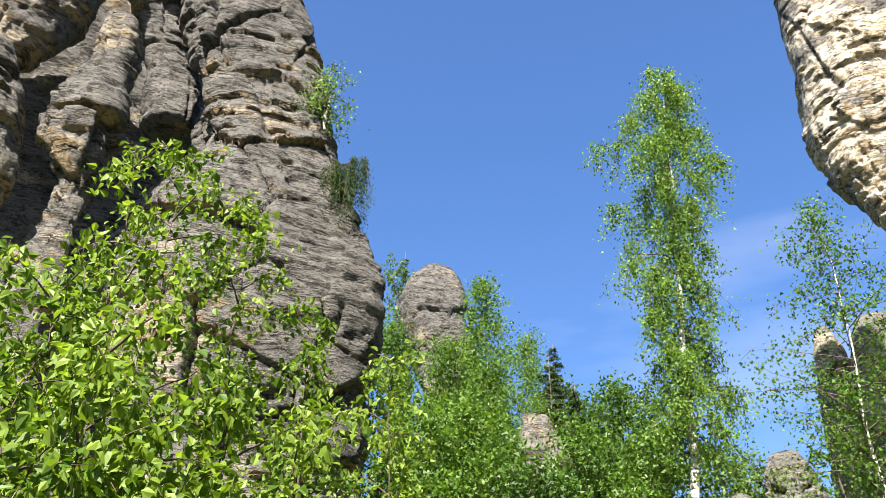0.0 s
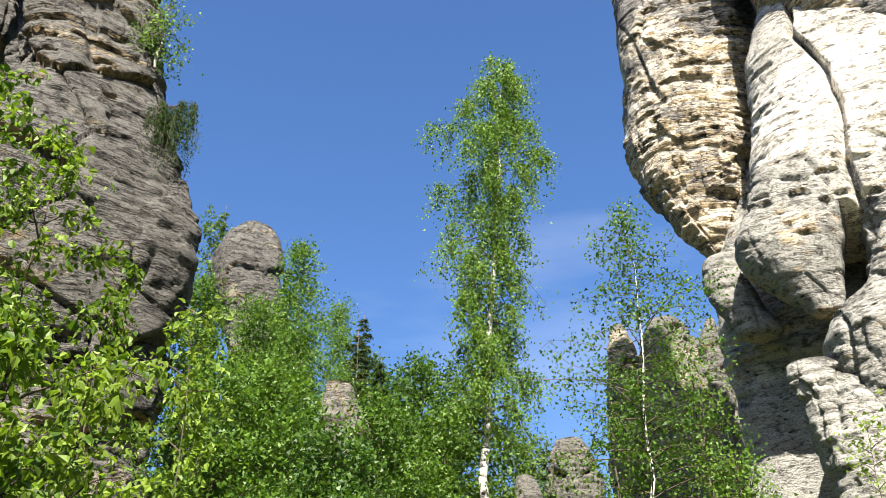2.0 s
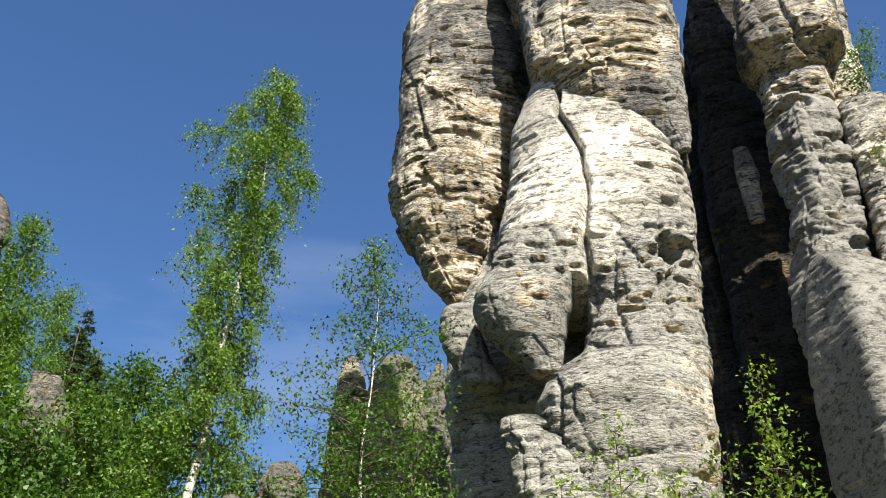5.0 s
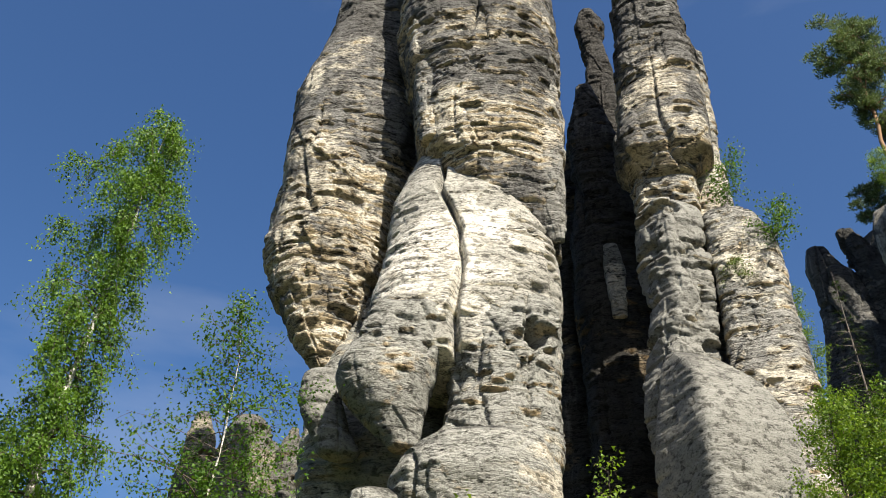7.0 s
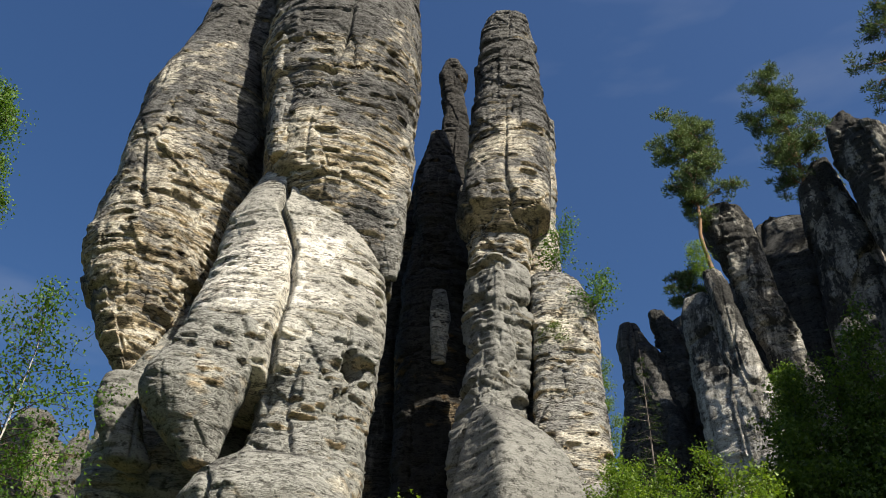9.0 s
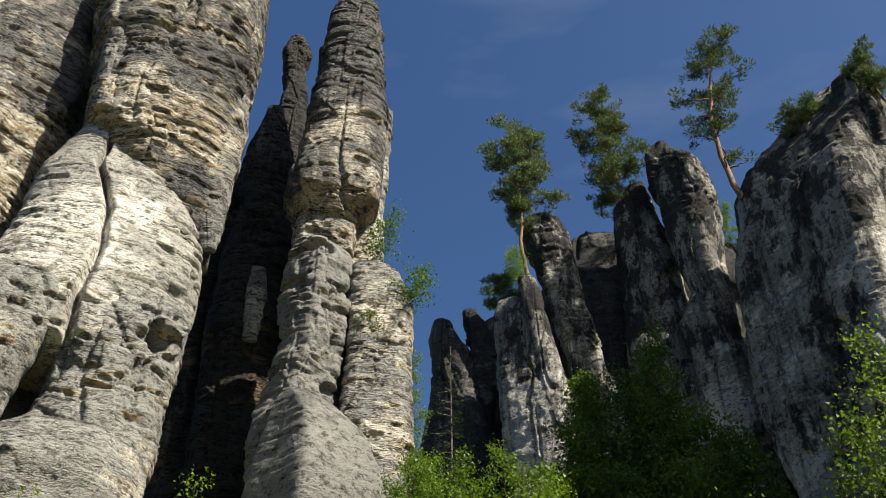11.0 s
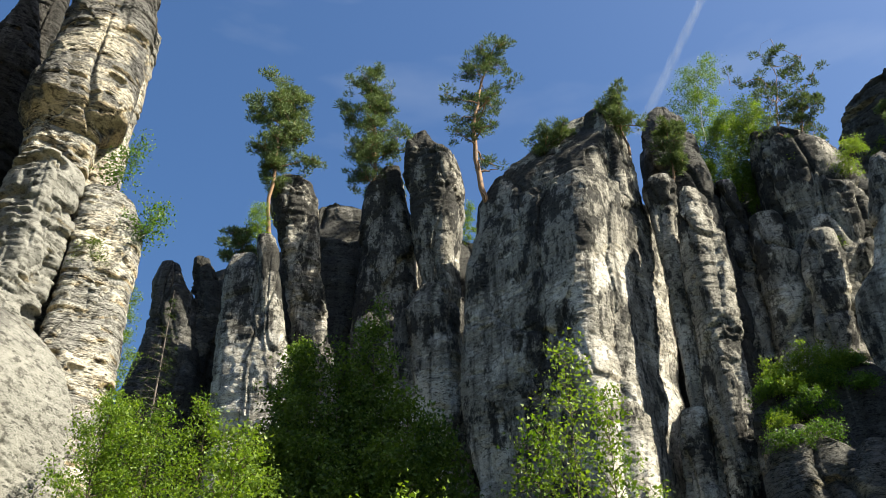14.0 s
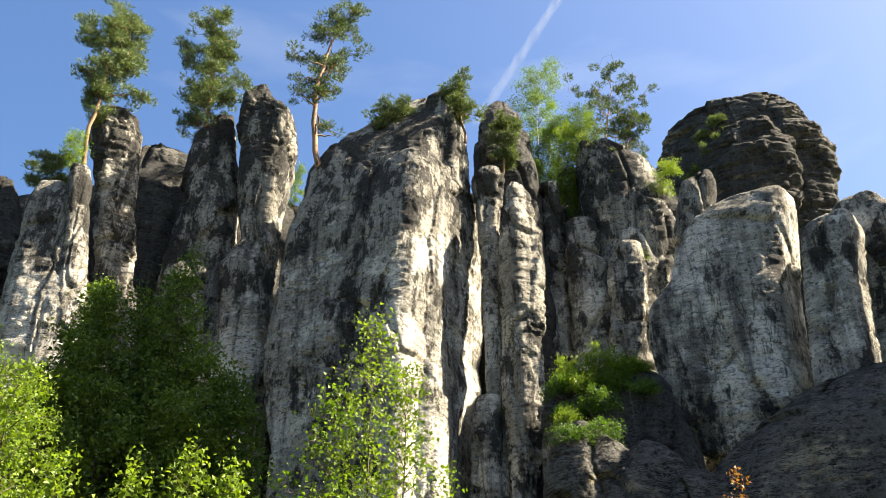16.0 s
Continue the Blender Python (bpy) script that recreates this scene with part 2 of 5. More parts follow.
PINE_BARK = bark("pine_bark", (0.30, 0.17, 0.09), (0.09, 0.06, 0.045), 0.6, 2.5, 0.5)
SPRUCE_BARK = bark("spruce_bark", (0.16, 0.13, 0.11), (0.06, 0.05, 0.045), 0.6)


def soil():
    m, n, l, b = material("forest_floor")
    a = noise_at(n, l, 0.5, (1, 1, 1), 6, 0.65)
    f = noise_at(n, l, 9.0, (1, 1, 1), 5, 0.7)
    col = ramp(n, l, a, [(0.35, (0.06, 0.045, 0.03)), (0.55, (0.05, 0.075, 0.02)), (0.7, (0.08, 0.11, 0.03))])
    col = blend(n, l, 0.6, col, ramp(n, l, f, [(0.25, (0.4, 0.4, 0.4)), (0.65, (1, 1, 1))]), "MULTIPLY")
    l.new(col, b.inputs["Base Color"])
    b.inputs["Roughness"].default_value = 0.95
    bp = n.new("ShaderNodeBump")
    bp.inputs["Strength"].default_value, bp.inputs["Distance"].default_value = 0.7, 0.1
    l.new(f, bp.inputs["Height"])
    l.new(bp.outputs[0], b.inputs["Normal"])
    return m


SOIL = soil()


# ---- mesh tools ----
def mesh_from(name, verts, faces, mat, smooth=False):
    """verts: N x 3; faces: list of integer arrays, each M x 3 or M x 4."""
    me = bpy.data.meshes.new(name)
    verts = np.asarray(verts, dtype=np.float32)
    loops = np.concatenate([np.asarray(f, dtype=np.int32).ravel() for f in faces])
    sizes = np.concatenate([np.full(len(f), f.shape[1], dtype=np.int32) for f in faces])
    me.vertices.add(len(verts))
    me.vertices.foreach_set("co", verts.ravel())
    me.loops.add(len(loops))
    me.loops.foreach_set("vertex_index", loops)
    me.polygons.add(len(sizes))
    me.polygons.foreach_set("loop_start", np.concatenate([[0], np.cumsum(sizes)[:-1]]).astype(np.int32))
    me.polygons.foreach_set("loop_total", sizes)
    me.polygons.foreach_set("use_smooth", np.full(len(sizes), smooth, dtype=bool))
    me.update(calc_edges=True)
    me.validate()
    me.materials.append(mat)
    return me


def part_of(parent, name, verts, faces, mat, smooth=False, label=""):
    ob = new(name, mesh_from(name, verts, faces, mat, smooth))
    ob.parent = parent
    ob.matrix_parent_inverse = Matrix.Translation(parent.location).inverted()
    return tagged(ob, label)


def lattice(ix, iy, iz, seed):
    h = (ix * 374761393 + iy * 668265263 + iz * 2147483647 + seed * 1274126177) & 0xFFFFFFFF
    h = ((h ^ (h >> 13)) * 1103515245) & 0xFFFFFFFF
    h = ((h ^ (h >> 16)) * 2654435769) & 0xFFFFFFFF
    return ((h ^ (h >> 15)) & 0xFFFF) / 65535.0


def vnoise(p, seed=0):
    i = np.floor(p).astype(np.int64)
    f = p - i
    f = f * f * f * (f * (f * 6 - 15) + 10)
    out = 0.0
    for dx in (0, 1):
        wx = f[..., 0] if dx else 1 - f[..., 0]
        for dy in (0, 1):
            wy = f[..., 1] if dy else 1 - f[..., 1]
            for dz in (0, 1):
                wz = f[..., 2] if dz else 1 - f[..., 2]
                out = out + wx * wy * wz * lattice(i[..., 0] + dx, i[..., 1] + dy, i[..., 2] + dz, seed)
    return out


def fbm(p, octaves=3, seed=0):
    total, amp = 0.0, 0.5
    for o in range(octaves):
        total = total + amp * (vnoise(p * 2.0 ** o, seed + o) - 0.5)
        amp *= 0.5
    return total


def facets(p, seed=0):
    """Random tilted planes, one for each cell of a jittered lattice: angular block faces. Returns the offset, and how far the next cell is."""
    base = np.floor(p).astype(np.int64)
    best = np.full(p.shape[:-1], 1e9)
    second = np.full(p.shape[:-1], 1e9)
    val = np.zeros(p.shape[:-1])
    for dx in (-1, 0, 1):
        for dy in (-1, 0, 1):
            for dz in (-1, 0, 1):
                i = base + np.array([dx, dy, dz])
                r = [lattice(i[..., 0], i[..., 1], i[..., 2], seed + k) for k in range(3)]
                d = p - i - np.stack(r, -1)
                dist = (d * d).sum(-1)
                t = [lattice(i[..., 0], i[..., 1], i[..., 2], seed + 7 + k) - 0.5 for k in range(4)]
                v = d[..., 0] * t[0] + d[..., 1] * t[1] + d[..., 2] * t[2] + 0.5 * t[3]
                near = dist < best
                second = np.where(near, best, np.minimum(second, dist))
                best = np.where(near, dist, best)
                val = np.where(near, v, val)
    return val, np.sqrt(second) - np.sqrt(best)


def ground_height(x, y):
    r = np.hypot(x, y)
    rise = np.clip((r - 9) / 34, 0, 1)
    p = np.stack([x * 0.07, y * 0.07, x * 0], -1)
    far = np.clip((r - 90) / 200, 0, 1)
    steep = 7.0 + 6.0 * np.clip(x / (r + 1) * 1.4 - 0.3, 0, 1)
    return (rise * rise * (3 - 2 * rise) * steep + fbm(p, 3, 5) * 2.2 * np.clip((r - 6) / 12, 0, 1)) * (1 - far * 0.6)


def stone_lobe(rows, depth=0.9, square=2.6, turn=0.0, beds=0.2, rough=0.35, step=0.056, foot=None, seed=0, cracks=0.2, pits=0.0, blocks=0.2, chunk=0.5, tall=0.8, joint=0.05, slits=0.15, holes=(), seam=()):
    """A bedded pillar or bulge: rows of height, centre x, centre y and half width as seen from the path; foot: the height it goes down to.
    tall: how upright its blocks are (small: tall joints); slits: wind-worn slots along the beds."""
    rows = sorted(rows)
    z, cx, cy, hw = (np.array(c, dtype=float) for c in zip(*rows))
    if foot is not None and foot < z[0]:
        z, cx, cy, hw = (np.concatenate([[a], b]) for a, b in ((foot, z), (cx[0], cx), (cy[0], cy), (hw[0] * 1.1, hw)))
    top, low = min(0.6, 0.5 * hw[-1]), 0.0 if foot is not None else 0.3 * hw[0]
    split = max(z[0] - low, min(0.15 * math.hypot(cx[0], cy[0]), z[-1] - 1))
    zz = np.concatenate([np.arange(z[0] - low, split - step, step * 5), np.arange(split, z[-1] + 0.01, step)])
    zc = np.clip(zz, z[0], z[-1])
    k = max(3, int(0.5 / step)) | 1
    ker = np.hanning(k + 2)[1:-1]
    ker /= ker.sum()

    def soft(v):
        a = np.interp(zc, z, v)
        return np.convolve(np.pad(a, k // 2, mode="edge"), ker, mode="valid")
    X, Y, W = soft(cx), soft(cy), soft(hw)
    u = np.clip((zz - z[-1] + top) / max(top, 1e-6), 0, 1)
    W = W * np.sqrt(np.clip(1 - u ** 2, 0.0, 1))
    if low > 0:
        u = np.clip((z[0] - zz) / low, 0, 1)
        W = W * np.sqrt(np.clip(1 - u ** 2, 0.0, 1))
    W = np.maximum(W, 0.02)
    count = int(np.clip(2.6 * hw.max() * (0.5 + depth * 0.5) * 1.25 / step, 36, 280))
    s = np.linspace(-1, 1, count, endpoint=False)
    th = math.pi * (0.45 * s + 0.55 * s ** 5)
    c, q = np.cos(th - turn), np.sin(th - turn)
    rr = (np.abs(c) ** square + np.abs(q) ** square) ** (-1 / square)
    ac, dp = rr * np.sin(th), rr * np.cos(th)
    ac, dp = ac / np.abs(ac).max(), dp / np.abs(dp).max()
    mx, my = X.mean(), Y.mean()
    d = math.hypot(mx, my)
    vx, vy = mx / d, my / d
    P = np.empty((len(zz), count, 3))
    P[..., 0] = X[:, None] + W[:, None] * (ac * vy - dp * depth * vx)[None]
    P[..., 1] = Y[:, None] + W[:, None] * (-ac * vx - dp * depth * vy)[None]
    P[..., 2] = zz[:, None]
    N = np.stack([ac * vy - dp / depth * vx, -ac * vx - dp / depth * vy, ac * 0], -1)
    N /= np.linalg.norm(N, axis=1)[:, None]
    wob = fbm(P * np.array([0.25, 0.25, 0.12]), 3, 11) * 2.2
    soften = np.clip(vnoise(P * 0.22, 31 + seed) * 2.2 - 0.35, 0.15, 1)
    warp = np.stack([vnoise(P * 1.3, 41 + k) - 0.5 for k in range(3)], -1) * 0.25
    face, edge = facets((P + warp * 0.6) * np.array([chunk, chunk, chunk * tall]), 13 + seed)
    disp = blocks * face - joint * np.exp(-(edge / (1.1 * step * chunk)) ** 2) * np.clip(vnoise(P * 0.5, 19 + seed) * 3 - 0.9, 0, 1)
    face, _ = facets((P + warp * 0.4) * np.array([1.3, 1.3, 1.3 * min(2.2, tall * 2)]), 57)
    disp += min(0.1, blocks * 0.35) * face
    disp += rough * 1.2 * fbm(P * np.array([0.45, 0.45, 0.32]), 3, 21 + seed) + rough * 0.22 * fbm(P * np.array([2.2, 2.2, 3.2]), 3, 61)
    for thick, amt in ((1.7, 0.6), (0.7, 0.5), (0.3, 0.35)):
        if thick < step * 2.5:
            continue
        lay = P[..., 2] / thick + wob * (0.95 / thick) ** 0.5 * 0.6 + 1.5 * vnoise(np.stack([P[..., 0] * 0.05, P[..., 1] * 0.05, P[..., 2] * 0.4 / thick], -1), int(thick * 50))
        idx = np.floor(lay)
        fr = lay - idx
        key = idx.astype(np.int64)
        span = np.broadcast_to(th[None] * 1.3 + idx * 0.7, fr.shape)
        h = lattice(key, key * 0 + int(thick * 100), np.floor(span).astype(np.int64), 3)
        disp += beds * amt * (h - 0.5) * np.clip(1 - np.abs(2 * fr - 1) ** 8, 0, 1) * soften
        # an open bed joint, broken off here and there
        up = np.round(lay)
        away = (lay - up) * thick / (0.62 * step)
        shut = vnoise(np.stack([P[..., 0] * 0.7, P[..., 1] * 0.7, up * 3.7], -1), 23 + seed)
        disp -= (0.04 + beds * 0.45) * min(1.0, 0.35 + thick * 0.8) * np.exp(-away ** 2) * np.clip(shut * 6 - 3.3, 0, 1) * np.clip(soften * 1.5, 0.2, 1)
    if slits > 0:
        v = vnoise(P * np.array([1.5, 1.5, 5.5]), 71 + seed) + 0.25 * vnoise(P * np.array([4.0, 4.0, 11.0]), 73)
        disp -= slits * np.clip((v - 0.83) * 9, 0, 1) * np.clip(vnoise(P * 0.45, 75 + seed) * 3 - 1.1, 0, 1)
    if cracks > 0:
        v = vnoise(P * np.array([0.55, 0.55, 0.06]) + wob[..., None] * 0.05, 77 + seed) - 0.5
        disp -= cracks * np.exp(-(v / 0.018) ** 2) * np.clip(vnoise(P * 0.3, 5 + seed) * 3 - 1.2, 0, 1)
    if seam:
        sz, sa = zip(*seam)
        off = th[None] - np.interp(zz, sz, sa)[:, None] - 0.05 * (vnoise(P * np.array([0.2, 0.2, 1.3]), 8) - 0.5)
        disp -= 0.55 * np.exp(-(off / 0.035) ** 2) + 0.1 * np.clip(off * 3, 0, 0.6)
    if pits > 0:
        v = vnoise(P * np.array([1.1, 1.1, 2.0]), 91 + seed)
        disp -= pits * np.clip((v - 0.68) * 6, 0, 1)
    for hx, hy, hz, hr, hd in holes:
        e = np.sqrt(((P - np.array([hx, hy, hz])) ** 2 * np.array([1, 1, 1.4])).sum(-1)) / hr
        e = e * (0.65 + 0.8 * vnoise(P * np.array([2.2, 2.2, 3.0]), 17))
        disp -= hd * np.exp(-e ** 6)
    disp -= 0.05
    disp *= np.clip(W / 0.8, 0.1, 1)[:, None]
    P[..., :2] += disp[..., None] * N[None, :, :2]
    r, n = len(zz), count
    a = (np.arange(r - 1)[:, None] * n + np.arange(n)[None]).ravel()
    b = (np.arange(r - 1)[:, None] * n + (np.arange(n)[None] + 1) % n).ravel()
    F = np.stack([a, b, b + n, a + n], 1)[:, ::-1]
    caps = np.stack([np.full(n, r * n), (r - 1) * n + (np.arange(n) + 1) % n, (r - 1) * n + np.arange(n)], 1)[:, ::-1]
    V = np.concatenate([P.reshape(-1, 3), P[-1].mean(0)[None] + np.array([[0, 0, 0.02]])])
    return V, [F, caps]


def rock_thing(name, label, category, mat, lobes, group=""):
    """lobes: part name, rows, options (with mat to differ)."""
    ref = lobes[0][1][0]
    root = tagged(new(name), label, category, group)
    root.location = (ref[1], ref[2], float(ground_height(np.array(ref[1]), np.array(ref[2]))))
    for i, (pname, rows, opt) in enumerate(lobes):
        opt = dict(opt)
        m = opt.pop("mat", mat)
        if "foot" in opt and opt["foot"] == "ground":
            opt["foot"] = float(ground_height(np.array(rows[0][1]), np.array(rows[0][2]))) - 1.2
        opt.setdefault("seed", i)
        V, F = stone_lobe(rows, **opt)
        part_of(root, pname, V, F, m, True)
    return root


# ---- ground ----
def build_ground():
    r = np.concatenate([np.linspace(0.6, 70, 110), np.geomspace(74, 3000, 40)])
    th = np.linspace(0, 2 * math.pi, 144, endpoint=False)
    x, y = r[:, None] * np.sin(th)[None], r[:, None] * np.cos(th)[None]
    P = np.stack([x, y, ground_height(x, y)], -1)
    n = len(th)
    hub = np.stack([np.full(n, len(r) * n), np.arange(n), (np.arange(n) + 1) % n], 1)
    a = (np.arange(len(r) - 1)[:, None] * n + np.arange(n)[None]).ravel()
    b = (np.arange(len(r) - 1)[:, None] * n + (np.arange(n)[None] + 1) % n).ravel()
    ob = new("ground", mesh_from("ground", np.concatenate([P.reshape(-1, 3), [[0, 0, 0]]]), [np.stack([a, a + n, b + n, b], 1), hub], SOIL, True))
    tagged(ob, "forest floor of brown soil, moss and grass", "ground", kind="structure")


build_ground()
G = {"foot": "ground"}

# ---- the tall pale tower ----
rock_thing("sandstone_tower", "tall pale cream and grey bedded sandstone tower with bulging overhangs", "rock tower", STONE_MAIN, [
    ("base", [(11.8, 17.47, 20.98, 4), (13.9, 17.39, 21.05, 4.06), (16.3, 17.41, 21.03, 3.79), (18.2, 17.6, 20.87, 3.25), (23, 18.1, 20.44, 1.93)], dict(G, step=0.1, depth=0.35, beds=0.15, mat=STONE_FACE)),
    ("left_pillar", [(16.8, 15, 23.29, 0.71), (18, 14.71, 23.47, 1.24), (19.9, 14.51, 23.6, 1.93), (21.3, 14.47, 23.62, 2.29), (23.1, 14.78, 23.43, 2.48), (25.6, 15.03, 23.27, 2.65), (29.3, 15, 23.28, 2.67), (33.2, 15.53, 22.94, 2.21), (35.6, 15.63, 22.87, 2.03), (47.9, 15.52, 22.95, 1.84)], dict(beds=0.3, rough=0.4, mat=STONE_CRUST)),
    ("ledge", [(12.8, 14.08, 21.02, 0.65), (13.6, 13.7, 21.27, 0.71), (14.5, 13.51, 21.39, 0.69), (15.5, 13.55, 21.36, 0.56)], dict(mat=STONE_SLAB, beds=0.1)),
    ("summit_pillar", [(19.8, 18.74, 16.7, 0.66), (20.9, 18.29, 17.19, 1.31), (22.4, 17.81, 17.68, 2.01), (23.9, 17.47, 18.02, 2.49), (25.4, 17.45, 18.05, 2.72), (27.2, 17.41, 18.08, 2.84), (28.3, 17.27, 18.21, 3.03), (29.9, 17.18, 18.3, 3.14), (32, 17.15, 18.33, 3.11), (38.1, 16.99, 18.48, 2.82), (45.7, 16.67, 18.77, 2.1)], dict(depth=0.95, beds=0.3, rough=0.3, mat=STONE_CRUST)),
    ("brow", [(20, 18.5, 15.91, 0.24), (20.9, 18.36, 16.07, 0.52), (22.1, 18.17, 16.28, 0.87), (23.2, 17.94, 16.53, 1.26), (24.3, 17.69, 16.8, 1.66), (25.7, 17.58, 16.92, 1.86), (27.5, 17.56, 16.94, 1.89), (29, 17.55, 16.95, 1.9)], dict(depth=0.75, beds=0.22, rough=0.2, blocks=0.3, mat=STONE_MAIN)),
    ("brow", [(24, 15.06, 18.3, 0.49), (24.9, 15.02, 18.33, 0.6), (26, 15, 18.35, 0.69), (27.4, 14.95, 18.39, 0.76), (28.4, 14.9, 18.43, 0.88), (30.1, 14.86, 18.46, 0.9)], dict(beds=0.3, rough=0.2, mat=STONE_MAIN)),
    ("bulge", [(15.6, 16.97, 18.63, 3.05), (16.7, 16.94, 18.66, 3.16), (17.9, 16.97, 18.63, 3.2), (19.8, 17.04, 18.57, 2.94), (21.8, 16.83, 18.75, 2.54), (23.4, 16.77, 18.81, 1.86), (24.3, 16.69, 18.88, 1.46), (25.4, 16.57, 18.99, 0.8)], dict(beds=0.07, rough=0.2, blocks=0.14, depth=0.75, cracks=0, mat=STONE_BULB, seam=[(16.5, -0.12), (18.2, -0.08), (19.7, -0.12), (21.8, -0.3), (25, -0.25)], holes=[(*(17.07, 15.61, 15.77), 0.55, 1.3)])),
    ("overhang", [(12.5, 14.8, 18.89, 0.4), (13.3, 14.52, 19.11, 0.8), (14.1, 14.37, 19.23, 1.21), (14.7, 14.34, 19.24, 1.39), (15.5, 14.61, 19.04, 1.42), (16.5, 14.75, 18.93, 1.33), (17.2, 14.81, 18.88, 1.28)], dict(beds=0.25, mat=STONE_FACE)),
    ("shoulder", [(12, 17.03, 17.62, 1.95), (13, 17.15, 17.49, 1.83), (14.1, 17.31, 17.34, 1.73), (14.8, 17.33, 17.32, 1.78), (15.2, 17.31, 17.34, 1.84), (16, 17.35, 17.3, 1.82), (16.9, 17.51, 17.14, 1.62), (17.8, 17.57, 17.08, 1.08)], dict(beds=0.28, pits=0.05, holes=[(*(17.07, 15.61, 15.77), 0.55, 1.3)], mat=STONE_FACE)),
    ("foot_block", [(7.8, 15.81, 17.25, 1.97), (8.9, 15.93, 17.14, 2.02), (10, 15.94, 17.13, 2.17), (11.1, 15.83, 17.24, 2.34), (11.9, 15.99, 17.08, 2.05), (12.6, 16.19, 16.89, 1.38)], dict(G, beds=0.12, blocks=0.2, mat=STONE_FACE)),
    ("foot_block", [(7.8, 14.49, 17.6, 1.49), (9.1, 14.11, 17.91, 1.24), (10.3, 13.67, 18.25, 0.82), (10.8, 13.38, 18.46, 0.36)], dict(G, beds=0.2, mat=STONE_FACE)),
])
# ---- the slender tower beside it ----
rock_thing("sandstone_pinnacle", "slender cream and grey sandstone pinnacle above a smooth slab", "rock tower", STONE_MAIN, [
    # the three rear lobes take STONE_DARK: the gap's shade is in their colour
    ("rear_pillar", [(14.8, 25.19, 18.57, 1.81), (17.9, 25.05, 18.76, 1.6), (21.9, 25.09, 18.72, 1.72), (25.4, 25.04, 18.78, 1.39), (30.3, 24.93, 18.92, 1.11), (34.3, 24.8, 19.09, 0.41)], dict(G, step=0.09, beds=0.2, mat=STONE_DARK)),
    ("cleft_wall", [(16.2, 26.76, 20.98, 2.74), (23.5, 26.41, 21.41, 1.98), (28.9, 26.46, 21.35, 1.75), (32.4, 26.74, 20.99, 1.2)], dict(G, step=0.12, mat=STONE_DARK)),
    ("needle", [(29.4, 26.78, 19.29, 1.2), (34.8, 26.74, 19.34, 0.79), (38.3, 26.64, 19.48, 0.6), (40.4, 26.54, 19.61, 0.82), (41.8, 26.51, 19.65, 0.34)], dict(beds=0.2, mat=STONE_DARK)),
    ("summit_pillar", [(24.5, 23.41, 14.62, 1.07), (25, 23.4, 14.64, 1.46), (25.3, 23.45, 14.56, 1.82), (25.8, 23.45, 14.55, 1.89), (27.1, 23.52, 14.44, 1.84), (29, 23.59, 14.33, 1.69), (31.8, 23.58, 14.34, 1.6), (34.8, 23.59, 14.33, 1.41), (36.8, 23.58, 14.34, 1.2), (38, 23.57, 14.36, 0.98), (38.5, 23.56, 14.38, 0.63)], dict(mat=STONE_CRUST, beds=0.3, rough=0.25, slits=0.14)),
    ("rib", [(20.4, 25.44, 13.49, 1.14), (23.1, 25.29, 13.78, 0.76), (26, 25.2, 13.94, 0.75), (29.1, 25.19, 13.96, 0.8), (32.6, 25.11, 14.1, 0.96)], dict(beds=0.2)),
    ("core", [(17.1, 25.16, 14.42, 1.47), (20.8, 25.21, 14.33, 1.26), (24.1, 25.24, 14.28, 1.08), (27.3, 25.37, 14.04, 0.62)], dict(G, beds=0.2)),
    ("neck", [(23.2, 23.6, 14.88, 1.16), (24.6, 23.64, 14.82, 1.17), (26.1, 23.73, 14.67, 0.96)], dict(beds=0.25)),
    ("middle_block", [(15.4, 22.43, 14.49, 1.23), (16.6, 22.47, 14.42, 1.09), (17.3, 22.51, 14.37, 1.13), (18.2, 22.6, 14.21, 1.03), (18.8, 22.58, 14.24, 1.12), (20, 22.57, 14.27, 1.27), (21.3, 22.58, 14.26, 1.23), (22.2, 22.58, 14.25, 1.13), (22.8, 22.54, 14.31, 0.78)], dict(G, step=0.055, beds=0.2, pits=0.3, slits=0.25, square=4.5, turn=0.62, mat=STONE_SLAB)),
    ("shoulder", [(15.3, 24.11, 12.59, 1.34), (17.3, 24.19, 12.44, 1.2), (19.1, 24.19, 12.44, 1.24), (20.8, 24.15, 12.52, 1.19), (21.9, 24.03, 12.74, 0.96), (22.4, 23.87, 13.04, 0.45)], dict(G, beds=0.14, square=3, slits=0.12)),
    ("slab", [(12.9, 21.76, 13.1, 2.07), (13.7, 21.73, 13.15, 1.85), (14.6, 21.65, 13.28, 1.51), (15.5, 21.44, 13.61, 0.91), (15.9, 21.29, 13.86, 0.41)], dict(G, mat=STONE_SLAB, beds=0.02, rough=0.12, blocks=0.05, cracks=0, square=9, turn=0.62, joint=0.0, slits=0.06)),
    ("flake", [(20.3, 24.08, 17.89, 0.3), (22.4, 24.09, 17.88, 0.45), (23.8, 24.02, 17.97, 0.29)], dict(beds=0.1)),
])
